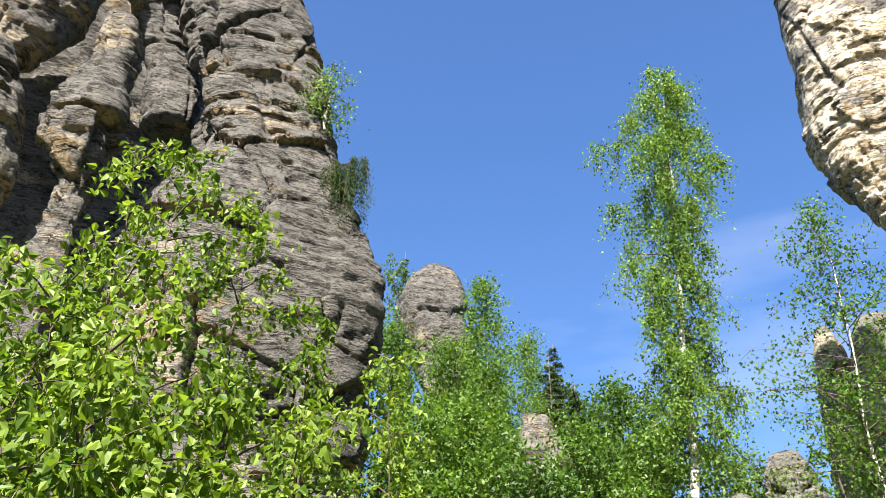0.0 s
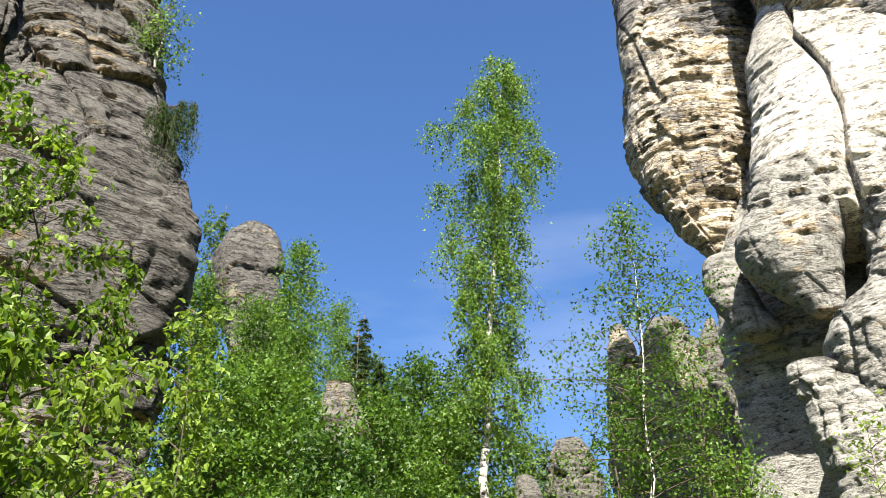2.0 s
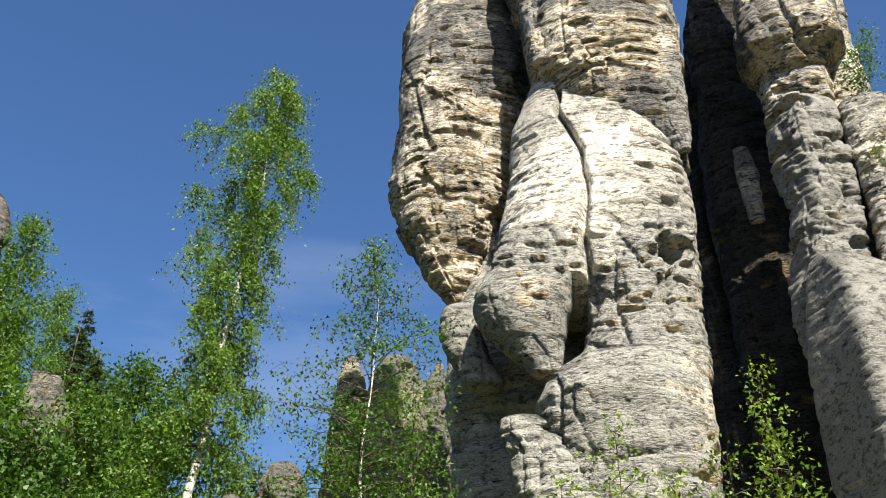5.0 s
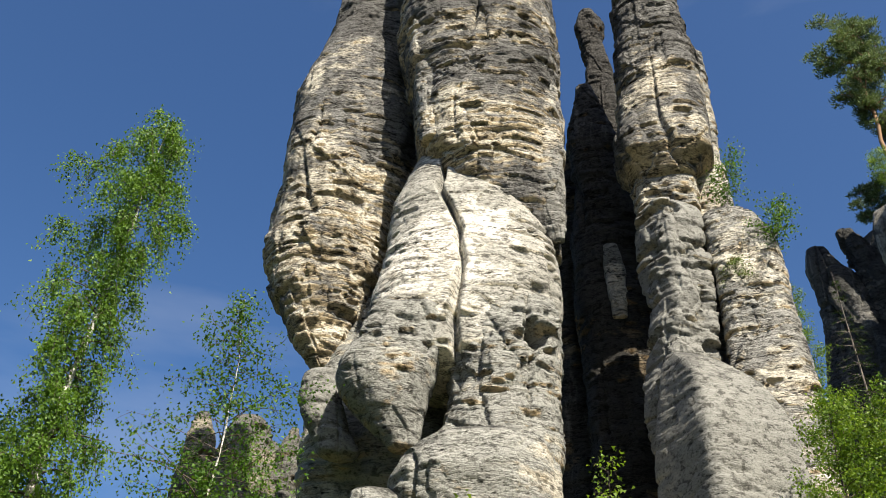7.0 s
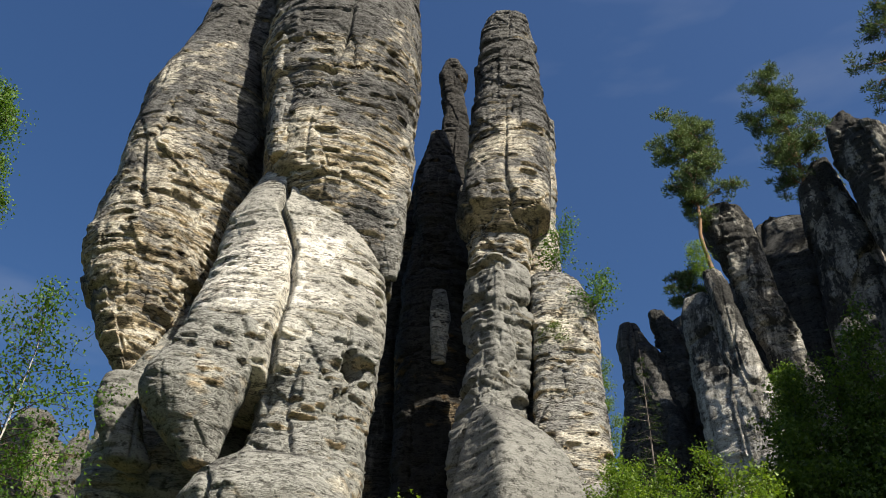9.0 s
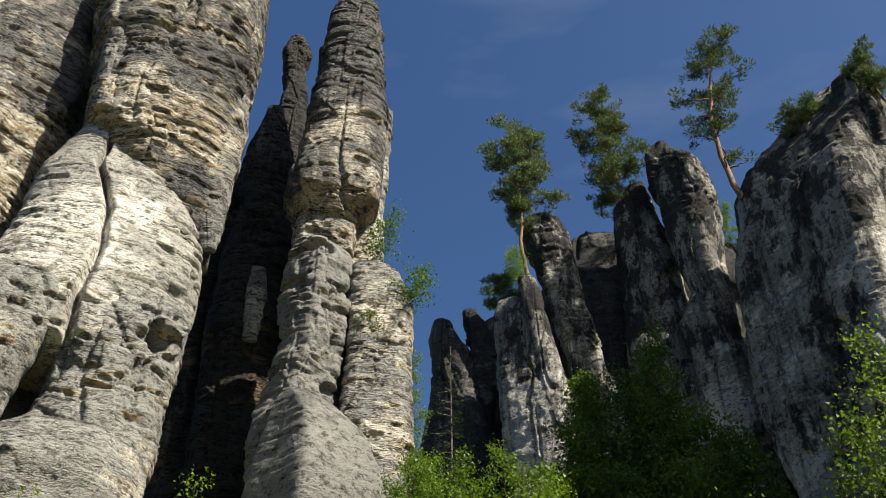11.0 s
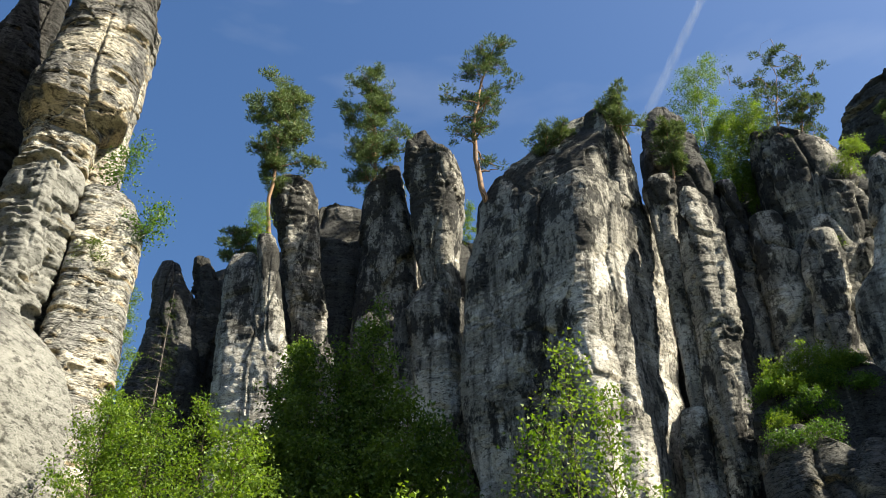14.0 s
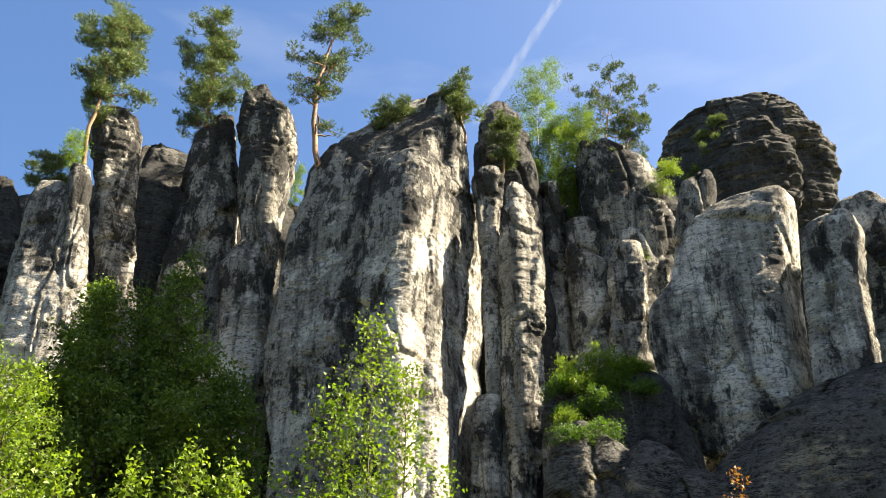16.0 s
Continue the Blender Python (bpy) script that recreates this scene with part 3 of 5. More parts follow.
# ---- the streaked cliffs ----
cw = dict(G, step=0.13, blocks=0.9, chunk=0.45, rough=0.1, tall=0.4, joint=0.35, slits=0.05)
kw = dict(G, step=0.25, blocks=0.8, chunk=0.3, rough=0.15, tall=0.4, joint=0.4, slits=0)
far = dict(G, step=0.11, blocks=0.75, chunk=0.34, rough=0.12, tall=0.45, joint=0.2, slits=0.08)
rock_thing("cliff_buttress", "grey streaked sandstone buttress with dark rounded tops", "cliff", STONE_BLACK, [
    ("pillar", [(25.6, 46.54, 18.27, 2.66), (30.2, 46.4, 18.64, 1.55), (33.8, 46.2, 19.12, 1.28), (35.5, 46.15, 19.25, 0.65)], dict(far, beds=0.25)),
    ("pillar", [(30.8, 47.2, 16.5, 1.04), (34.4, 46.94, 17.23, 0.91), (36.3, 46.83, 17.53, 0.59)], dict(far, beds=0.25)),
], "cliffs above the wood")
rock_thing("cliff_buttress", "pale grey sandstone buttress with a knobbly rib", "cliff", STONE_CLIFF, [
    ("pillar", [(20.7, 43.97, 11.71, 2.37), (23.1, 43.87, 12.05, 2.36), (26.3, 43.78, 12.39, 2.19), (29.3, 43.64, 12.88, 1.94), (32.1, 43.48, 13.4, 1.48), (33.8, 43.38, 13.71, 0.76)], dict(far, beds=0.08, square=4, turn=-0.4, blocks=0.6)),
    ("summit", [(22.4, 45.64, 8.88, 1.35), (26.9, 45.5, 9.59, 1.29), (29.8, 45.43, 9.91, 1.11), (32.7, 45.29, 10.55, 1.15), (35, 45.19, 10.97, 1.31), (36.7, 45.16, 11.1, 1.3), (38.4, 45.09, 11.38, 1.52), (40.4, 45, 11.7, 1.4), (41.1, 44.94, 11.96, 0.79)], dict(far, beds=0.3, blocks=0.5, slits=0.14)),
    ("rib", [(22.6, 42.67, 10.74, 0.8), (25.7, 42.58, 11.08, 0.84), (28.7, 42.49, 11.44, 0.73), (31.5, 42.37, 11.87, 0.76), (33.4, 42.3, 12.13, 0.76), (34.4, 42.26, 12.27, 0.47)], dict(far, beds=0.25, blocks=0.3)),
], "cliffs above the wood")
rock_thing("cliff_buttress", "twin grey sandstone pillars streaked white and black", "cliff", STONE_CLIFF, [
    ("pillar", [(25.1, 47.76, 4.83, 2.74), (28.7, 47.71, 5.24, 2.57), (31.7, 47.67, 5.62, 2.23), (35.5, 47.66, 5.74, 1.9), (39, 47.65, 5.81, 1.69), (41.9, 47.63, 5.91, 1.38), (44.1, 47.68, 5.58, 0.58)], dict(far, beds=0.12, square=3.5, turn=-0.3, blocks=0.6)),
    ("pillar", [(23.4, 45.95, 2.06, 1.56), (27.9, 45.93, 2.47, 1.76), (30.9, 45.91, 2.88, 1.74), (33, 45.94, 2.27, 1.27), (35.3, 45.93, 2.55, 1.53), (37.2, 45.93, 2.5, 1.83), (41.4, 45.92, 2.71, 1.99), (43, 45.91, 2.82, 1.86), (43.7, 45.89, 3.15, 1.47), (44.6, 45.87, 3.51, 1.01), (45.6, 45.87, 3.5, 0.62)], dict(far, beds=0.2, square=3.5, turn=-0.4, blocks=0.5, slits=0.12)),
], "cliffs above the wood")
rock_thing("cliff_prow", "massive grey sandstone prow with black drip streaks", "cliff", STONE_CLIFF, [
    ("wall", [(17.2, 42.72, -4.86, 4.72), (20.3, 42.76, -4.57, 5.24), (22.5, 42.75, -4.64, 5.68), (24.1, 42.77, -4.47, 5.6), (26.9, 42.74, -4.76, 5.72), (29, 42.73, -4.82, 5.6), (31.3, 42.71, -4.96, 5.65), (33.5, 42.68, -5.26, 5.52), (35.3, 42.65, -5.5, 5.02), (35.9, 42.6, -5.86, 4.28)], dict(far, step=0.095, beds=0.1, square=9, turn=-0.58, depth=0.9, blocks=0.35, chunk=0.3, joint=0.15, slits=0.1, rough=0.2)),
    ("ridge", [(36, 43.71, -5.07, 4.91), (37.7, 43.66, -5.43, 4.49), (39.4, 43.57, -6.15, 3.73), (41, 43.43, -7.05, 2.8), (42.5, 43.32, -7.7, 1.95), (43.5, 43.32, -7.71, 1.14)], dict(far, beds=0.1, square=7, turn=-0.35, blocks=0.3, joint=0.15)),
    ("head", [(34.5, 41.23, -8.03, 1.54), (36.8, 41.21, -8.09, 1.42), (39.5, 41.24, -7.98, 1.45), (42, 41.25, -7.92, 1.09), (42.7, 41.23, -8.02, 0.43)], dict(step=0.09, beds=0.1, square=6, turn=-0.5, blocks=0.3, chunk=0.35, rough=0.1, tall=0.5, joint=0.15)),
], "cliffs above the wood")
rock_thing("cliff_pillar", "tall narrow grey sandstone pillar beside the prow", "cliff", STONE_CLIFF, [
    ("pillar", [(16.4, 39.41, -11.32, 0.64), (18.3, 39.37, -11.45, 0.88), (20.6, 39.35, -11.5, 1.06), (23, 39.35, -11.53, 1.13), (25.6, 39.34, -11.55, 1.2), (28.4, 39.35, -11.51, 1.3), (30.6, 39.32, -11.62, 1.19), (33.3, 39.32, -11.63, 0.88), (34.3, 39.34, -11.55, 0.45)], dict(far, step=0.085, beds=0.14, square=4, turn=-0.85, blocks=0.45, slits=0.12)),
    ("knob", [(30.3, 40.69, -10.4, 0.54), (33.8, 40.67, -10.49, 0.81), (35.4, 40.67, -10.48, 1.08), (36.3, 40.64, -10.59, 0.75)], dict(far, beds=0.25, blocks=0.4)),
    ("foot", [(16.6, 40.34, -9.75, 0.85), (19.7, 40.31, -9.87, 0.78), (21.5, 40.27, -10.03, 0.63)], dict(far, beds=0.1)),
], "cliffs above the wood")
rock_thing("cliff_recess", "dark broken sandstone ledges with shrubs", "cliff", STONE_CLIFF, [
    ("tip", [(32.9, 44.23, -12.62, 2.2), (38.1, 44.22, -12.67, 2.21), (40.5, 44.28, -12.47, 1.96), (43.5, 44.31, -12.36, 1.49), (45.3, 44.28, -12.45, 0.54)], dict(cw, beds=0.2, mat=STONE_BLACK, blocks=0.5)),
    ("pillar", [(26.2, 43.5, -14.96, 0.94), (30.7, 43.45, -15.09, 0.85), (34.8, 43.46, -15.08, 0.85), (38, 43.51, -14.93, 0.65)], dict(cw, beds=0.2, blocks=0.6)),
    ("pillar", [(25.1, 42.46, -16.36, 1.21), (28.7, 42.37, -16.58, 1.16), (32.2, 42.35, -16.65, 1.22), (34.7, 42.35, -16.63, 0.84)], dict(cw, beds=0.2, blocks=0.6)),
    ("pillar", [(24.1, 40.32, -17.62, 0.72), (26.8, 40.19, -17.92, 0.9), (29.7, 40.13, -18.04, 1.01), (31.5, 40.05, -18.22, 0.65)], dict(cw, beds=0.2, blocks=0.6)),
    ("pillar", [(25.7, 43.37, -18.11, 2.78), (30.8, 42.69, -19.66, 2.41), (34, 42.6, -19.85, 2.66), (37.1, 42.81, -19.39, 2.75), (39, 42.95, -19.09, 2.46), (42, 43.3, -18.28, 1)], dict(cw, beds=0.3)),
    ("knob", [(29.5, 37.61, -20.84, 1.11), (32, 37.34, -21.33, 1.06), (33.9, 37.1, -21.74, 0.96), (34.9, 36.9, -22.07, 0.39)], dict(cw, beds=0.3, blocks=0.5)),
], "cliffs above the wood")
rock_thing("cliff_slab", "broad overhanging grey sandstone slab", "cliff", STONE_CLIFF, [
    ("slab", [(17.2, 34.68, -19.93, 1.9), (18.4, 34.44, -20.35, 2.83), (19.6, 34.47, -20.3, 3.27), (21.1, 34.55, -20.15, 3.4), (22.6, 34.58, -20.11, 3.57), (24.4, 34.47, -20.29, 3.59), (25.8, 34.12, -20.87, 3.11), (27.4, 33.92, -21.2, 3), (28.7, 33.7, -21.54, 2.76), (29.9, 33.21, -22.3, 1.91), (30.4, 32.96, -22.66, 1.24)], dict(step=0.1, beds=0.05, square=5, depth=0.5, turn=-0.2, blocks=0.3, chunk=0.22, rough=0.1, tall=0.5, joint=0.2, slits=0.04)),
    ("pillar", [(18.2, 30.8, -23.09, 1.51), (20.8, 30.71, -23.22, 1.44), (23, 30.58, -23.39, 1.41), (25.9, 30.32, -23.73, 1.32), (27, 30.19, -23.89, 0.96)], dict(far, beds=0.1, square=4, turn=-0.3, blocks=0.5)),
    ("pillar", [(18.7, 31.26, -26.53, 1.51), (21.3, 31.01, -26.82, 1.66), (24.8, 30.8, -27.07, 1.62), (27.5, 31.05, -26.78, 1.77), (28.6, 31.23, -26.56, 1.38), (29.3, 31.21, -26.58, 0.93)], dict(far, beds=0.16, square=4, turn=-0.3, blocks=0.5)),
    ("foot", [(13.5, 30.27, -20.39, 4.89), (15.2, 29.86, -20.99, 4.64), (16.3, 29.32, -21.74, 3.99), (17.4, 28.72, -22.52, 2.91), (18.4, 28.17, -23.21, 1.16)], dict(cw, mat=STONE_LEFT, beds=0.12, depth=0.5, blocks=0.6, chunk=0.3)),
], "cliffs above the wood")
rock_thing("rear_cliff", "dark sandstone wall behind the buttresses", "cliff", STONE_BLACK, [
    ("wall", [(19.7, 51.49, 7.28, 11.07), (29.5, 51.36, 8.11, 10.57), (36.7, 51.33, 8.33, 9.88), (39.8, 51.71, 5.52, 6.54), (42.3, 51.22, 8.98, 2.38), (43.8, 51.05, 9.87, 1.2)], dict(kw, beds=0.3, depth=0.25)),
    ("wall", [(18.3, 48.78, -18.01, 10.91), (28.1, 48.44, -18.91, 8.67), (36.3, 47.69, -20.72, 8.18), (42.3, 48.33, -19.18, 4.96)], dict(kw, beds=0.4, depth=0.25)),
], "cliffs above the wood")
rock_thing("cliff_dome", "dark bedded sandstone dome behind the slab", "cliff", STONE_BLACK, [
    ("dome", [(38.5, 47.17, -30.19, 6.36), (42.3, 46.83, -30.7, 6.46), (44.9, 46.73, -30.86, 6.32), (47.1, 46.78, -30.78, 5.6), (49.1, 46.78, -30.79, 4.68), (50.2, 46.52, -31.18, 3.61), (50.9, 46.33, -31.46, 0.93)], dict(far, beds=0.7, depth=0.35, tall=1.0, blocks=0.5, slits=0.2)),
    ("cap", [(38.9, 45.13, -29.65, 3.7), (42.2, 44.85, -30.08, 3.51), (44.6, 44.65, -30.37, 2.93), (47, 44.57, -30.49, 1.4)], dict(step=0.12, beds=0.6, depth=0.5, slits=0.2)),
], "cliffs above the wood")
rock_thing("boulder", "grey mossy sandstone boulder below the cliff", "rock", STONE_LEFT, [
    ("block", [(14.1, 34.39, -13.66, 2.91), (16.5, 34.74, -12.73, 1.7), (17.8, 34.89, -12.33, 0.6)], dict(cw, beds=0.3)),
])
rock_thing("mossy_mound", "dark mossy rock mound between pillar and slab", "rock", STONE_BLACK, [
    ("mound", [(15, 36.99, -15.22, 3.61), (18.1, 36.95, -15.32, 3.39), (20.3, 37.04, -15.11, 2.92), (21.7, 37.06, -15.04, 1.72)], dict(cw, beds=0.2, depth=0.6)),
    ("ledge", [(16.8, 36.07, -13.46, 2), (18.7, 36.12, -13.33, 1.62), (19.7, 36.2, -13.1, 0.95)], dict(cw, beds=0.25)),
])
rock_thing("boulder", "dark angular sandstone block below the slab", "rock", STONE_LEFT, [
    ("block", [(13.8, 32.95, -14.49, 1.72), (15.2, 32.91, -14.6, 1.48), (16.4, 32.92, -14.57, 0.67)], dict(cw, beds=0.2, square=4, turn=0.5)),
    ("slab", [(13.1, 31.82, -15.75, 1.44), (14, 31.76, -15.87, 1.25), (14.8, 31.85, -15.68, 0.53)], dict(cw, beds=0.2, square=4, turn=0.3)),
])
# plain walls added out of view behind the path to block sun and sky
rock_thing("unseen_shade_cliff", "unseen grey wall added to shade the wood and cut sky light", "cliff", STONE_CLIFF, [
    # the first shades the cliff foot wood; the others lower the sky fill
    ("wall", [(0, 20.8, -34.8, 7), (40, 20.8, -34.8, 7), (66, 20.8, -34.8, 6.8)], dict(step=0.5, beds=0, depth=0.4)),
    ("wall", [(0, -30, -20, 22), (22, -30, -20, 20), (28, -30, -20, 15)], dict(step=0.6, beds=0, depth=0.3)),
    ("wall", [(0, -4, -44, 20), (20, -4, -44, 18), (26, -4, -44, 12)], dict(step=0.6, beds=0, depth=0.3)),
])
# ---- the near left cliff ----
rock_thing("cliff_wall", "grey bedded sandstone wall with shadowed hollows", "cliff", STONE_LEFT, [
    ("back_wall", [(8.4, -10.22, 22.81, 4.76), (12.3, -11.06, 22.42, 5.08), (15.5, -11.6, 22.14, 5.5), (19, -12.36, 21.73, 5.77), (23, -13.2, 21.23, 6.05), (28.8, -14.32, 20.49, 6.52)], dict(G, step=0.16, depth=0.3, beds=0.2)),
    ("wall", [(7.8, -4.57, 18.44, 2.81), (9.8, -4.69, 18.41, 3.07), (11.1, -4.69, 18.41, 3.33), (12.3, -4.79, 18.39, 3.33), (13.2, -4.82, 18.38, 3.1), (14.2, -4.75, 18.4, 2.71), (15.2, -4.62, 18.43, 2.22), (16.3, -4.48, 18.46, 1.84), (17.8, -4.68, 18.42, 1.76), (19.3, -5.08, 18.31, 1.83), (20.5, -5.39, 18.22, 1.79), (21.8, -5.66, 18.14, 1.65), (24, -6.17, 17.97, 1.58), (28.9, -7.38, 17.51, 1.34)], dict(G, depth=0.7, beds=0.34, blocks=0.5, rough=0.25, tall=0.9, joint=0.2, slits=0.16, square=3.2, turn=0.3)),
    ("inner_wall", [(17.9, -7.33, 19.15, 0.82), (19.4, -7.58, 19.05, 0.73), (20.8, -7.92, 18.91, 0.75), (22.5, -8.2, 18.79, 0.8), (24.8, -8.67, 18.57, 0.98), (28.5, -9.48, 18.18, 1.3)], dict(beds=0.25, blocks=0.4)),
    ("lobe", [(10, -7.79, 15.11, 0.58), (11.3, -7.83, 15.09, 0.47), (12.3, -7.63, 15.19, 0.29), (13, -7.58, 15.21, 0.36), (13.9, -7.7, 15.15, 0.69), (14.5, -7.72, 15.15, 0.78), (15.3, -7.63, 15.19, 0.68), (16.2, -7.52, 15.25, 0.63), (17.1, -7.47, 15.27, 0.56), (17.8, -7.48, 15.27, 0.45), (18.1, -7.54, 15.23, 0.3)], dict(G, beds=0.3, blocks=0.4, joint=0.2, slits=0.15)),
    ("overhang", [(11.5, -8.88, 14.03, 0.36), (12.1, -8.92, 14, 0.55), (13, -9.03, 13.93, 0.75), (13.9, -9.13, 13.86, 0.83), (14.9, -9.38, 13.7, 0.81), (15.7, -9.67, 13.49, 0.66)], dict(beds=0.3, slits=0.15)),
    ("overhang", [(17.8, -11.16, 15.99, 1.04), (18.3, -11.05, 16.07, 1.4), (19, -10.99, 16.1, 1.75), (19.6, -10.95, 16.13, 2.08), (21.7, -11.11, 16.02, 2.65), (24.9, -11.54, 15.72, 3.21)], dict(beds=0.25, depth=0.5, slits=0.15)),
])
# ---- rocks down the valley ----
near_beds = dict(far, tall=1.0, joint=0.2, blocks=0.6, rough=0.25, slits=0.15)
rock_thing("rock_dome", "grey rounded sandstone dome among trees", "rock", STONE_LEFT, [
    ("dome", [(20.9, 0.71, 46.99, 1.43), (23.8, 0.12, 47, 1.74), (26.4, -0.56, 47, 2.07), (28.4, -0.76, 46.99, 1.98), (29.5, -0.61, 47, 1.55), (30.3, -0.38, 47, 0.88), (30.7, -0.36, 47, 0.34)], dict(near_beds, beds=0.35, square=3.5, turn=0.3)),
    ("shoulder", [(21.4, 0.18, 46, 1.45), (23.9, -0.34, 46, 1.33), (25.2, -0.59, 46, 0.82)], dict(near_beds, beds=0.3)),
])
rock_thing("boulder", "smooth pale grey boulder in the wood", "rock", STONE_VALLEY, [("block", [(9.2, 2.78, 23.34, 0.81), (10.1, 2.56, 23.36, 0.63), (10.4, 2.5, 23.37, 0.54), (10.8, 2.45, 23.37, 0.47), (11.2, 2.41, 23.38, 0.36), (11.3, 2.37, 23.38, 0.18)], dict(near_beds, beds=0.1))])
rock_thing("rock_group", "weathered ochre-grey sandstone crags behind a birch", "rock", STONE_VALLEY, [
    ("crag", [(18.4, 21.03, 45.36, 1.35), (21.1, 20.95, 45.4, 1.14), (23.9, 20.94, 45.4, 0.84), (25.5, 20.93, 45.41, 0.34)], dict(near_beds, beds=0.3)), ("crag", [(17.5, 23.91, 43.91, 2.82), (20.9, 23.71, 44.02, 2.27), (23.8, 23.48, 44.14, 1.67), (25.6, 23.22, 44.28, 0.68)], dict(near_beds, beds=0.35)), ("crag", [(18, 24.79, 42.26, 1.23), (23, 24.99, 42.15, 0.97), (24.7, 24.98, 42.15, 0.41)], dict(near_beds, beds=0.3))])
rock_thing("boulder", "pale stacked sandstone outcrop in the valley", "rock", STONE_VALLEY, [
    ("block", [(14.4, 16.19, 41.99, 1.38), (16.1, 16.13, 42.01, 1.13), (17.1, 16.1, 42.02, 0.57)], dict(near_beds, beds=0.25)), ("block", [(13.6, 13.42, 40.85, 0.74), (14.2, 13.35, 40.88, 0.66), (14.7, 13.26, 40.91, 0.33)], dict(near_beds, beds=0.2))])


# ---- plants ----
def tubes(paths, sides=5):
    """One mesh of tapering round stems; paths: (points k x 3, radii k)."""
    V, F, off = [], [], 0
    for pts, rad in paths:
        pts = np.asarray(pts, dtype=float)
        k = len(pts)
        tan = np.gradient(pts, axis=0)
        tan /= np.linalg.norm(tan, axis=1)[:, None] + 1e-9
        ref = np.where(np.abs(tan[:, 2:3]) > 0.9, np.array([[1.0, 0, 0]]), np.array([[0, 0, 1.0]]))
        u = np.cross(tan, ref)
        u /= np.linalg.norm(u, axis=1)[:, None] + 1e-9
        w = np.cross(tan, u)
        a = np.linspace(0, 2 * math.pi, sides, endpoint=False)
        ring = pts[:, None] + np.asarray(rad)[:, None, None] * (np.cos(a)[None, :, None] * u[:, None] + np.sin(a)[None, :, None] * w[:, None])
        i = (np.arange(k - 1)[:, None] * sides + np.arange(sides)[None]).ravel()
        j = (np.arange(k - 1)[:, None] * sides + (np.arange(sides)[None] + 1) % sides).ravel()
        V.append(ring.reshape(-1, 3))
        F.append(np.stack([i, j, j + sides, i + sides], 1) + off)
        off += k * sides
    return np.concatenate(V), [np.concatenate(F)]


def leaf_mesh(pos, size, rng, hang=0.5, ovate=False):
    """Leaves at pos: small blades, or pointed ovals with a midrib fold."""
    n = len(pos)
    axis = rng.normal(size=(n, 3))
    axis[:, 2] -= hang * 1.5
    axis /= np.linalg.norm(axis, axis=1)[:, None]
    nor = rng.normal(size=(n, 3)) + np.array([0, 0, 0.7])
    side = np.cross(axis, nor)
    side /= np.linalg.norm(side, axis=1)[:, None] + 1e-9
    nor = np.cross(side, axis)
    s = (size * rng.uniform(0.6, 1.25, n))[:, None]
    fold = 0.12
    if ovate:
        q = [pos, pos + s * (0.25 * axis - 0.36 * side + fold * nor), pos + s * (0.62 * axis - 0.27 * side + fold * nor), pos + s * (1.05 * axis - 0.08 * nor),
             pos + s * (0.62 * axis + 0.27 * side + fold * nor), pos + s * (0.25 * axis + 0.36 * side + fold * nor)]
        V = np.stack(q, 1).reshape(-1, 3)
        i = np.arange(n)[:, None] * 6
        return V, [np.concatenate([i + np.array([[0, 1, 2, 3]]), i + np.array([[0, 3, 4, 5]])])]
    s = s * 1.2
    V = np.stack([pos, pos + s * (0.55 * axis - 0.42 * side + fold * nor), pos + s * (0.9 * axis + 0.25 * side)], 1).reshape(-1, 3)
    return V, [np.arange(n * 3).reshape(-1, 3)]


def needle_mesh(pos, out, length, width, rng):
    n = len(pos)
    d = out + rng.normal(size=(n, 3)) * 0.45
    d /= np.linalg.norm(d, axis=1)[:, None] + 1e-9
    s = np.cross(d, rng.normal(size=(n, 3)))
    s /= np.linalg.norm(s, axis=1)[:, None] + 1e-9
    L = (length * rng.uniform(0.6, 1.2, n))[:, None]
    V = np.stack([pos - s * width, pos + s * width, pos + d * L], 1).reshape(-1, 3)
    return V, [np.arange(n * 3).reshape(-1, 3)]


def trunk_path(base, top, bend, k=14, rng=None, wobble=0.0):
    s = np.linspace(0, 1, k)[:, None]
    base, top = np.array(base, dtype=float), np.array(top, dtype=float)
    p = base + (top - base) * s + np.array([*bend, 0.0]) * 4 * s * (1 - s)
    if rng is not None and wobble > 0:
        w = np.cumsum(rng.normal(size=(k, 3)) * wobble, axis=0) * np.array([1, 1, 0.0])
        p = p + w - s * w[-1]
    return p


def at_path(path, s):
    i = np.clip(s * (len(path) - 1), 0, len(path) - 1.001)
    a = int(i)
    return path[a] + (path[a + 1] - path[a]) * (i - a)


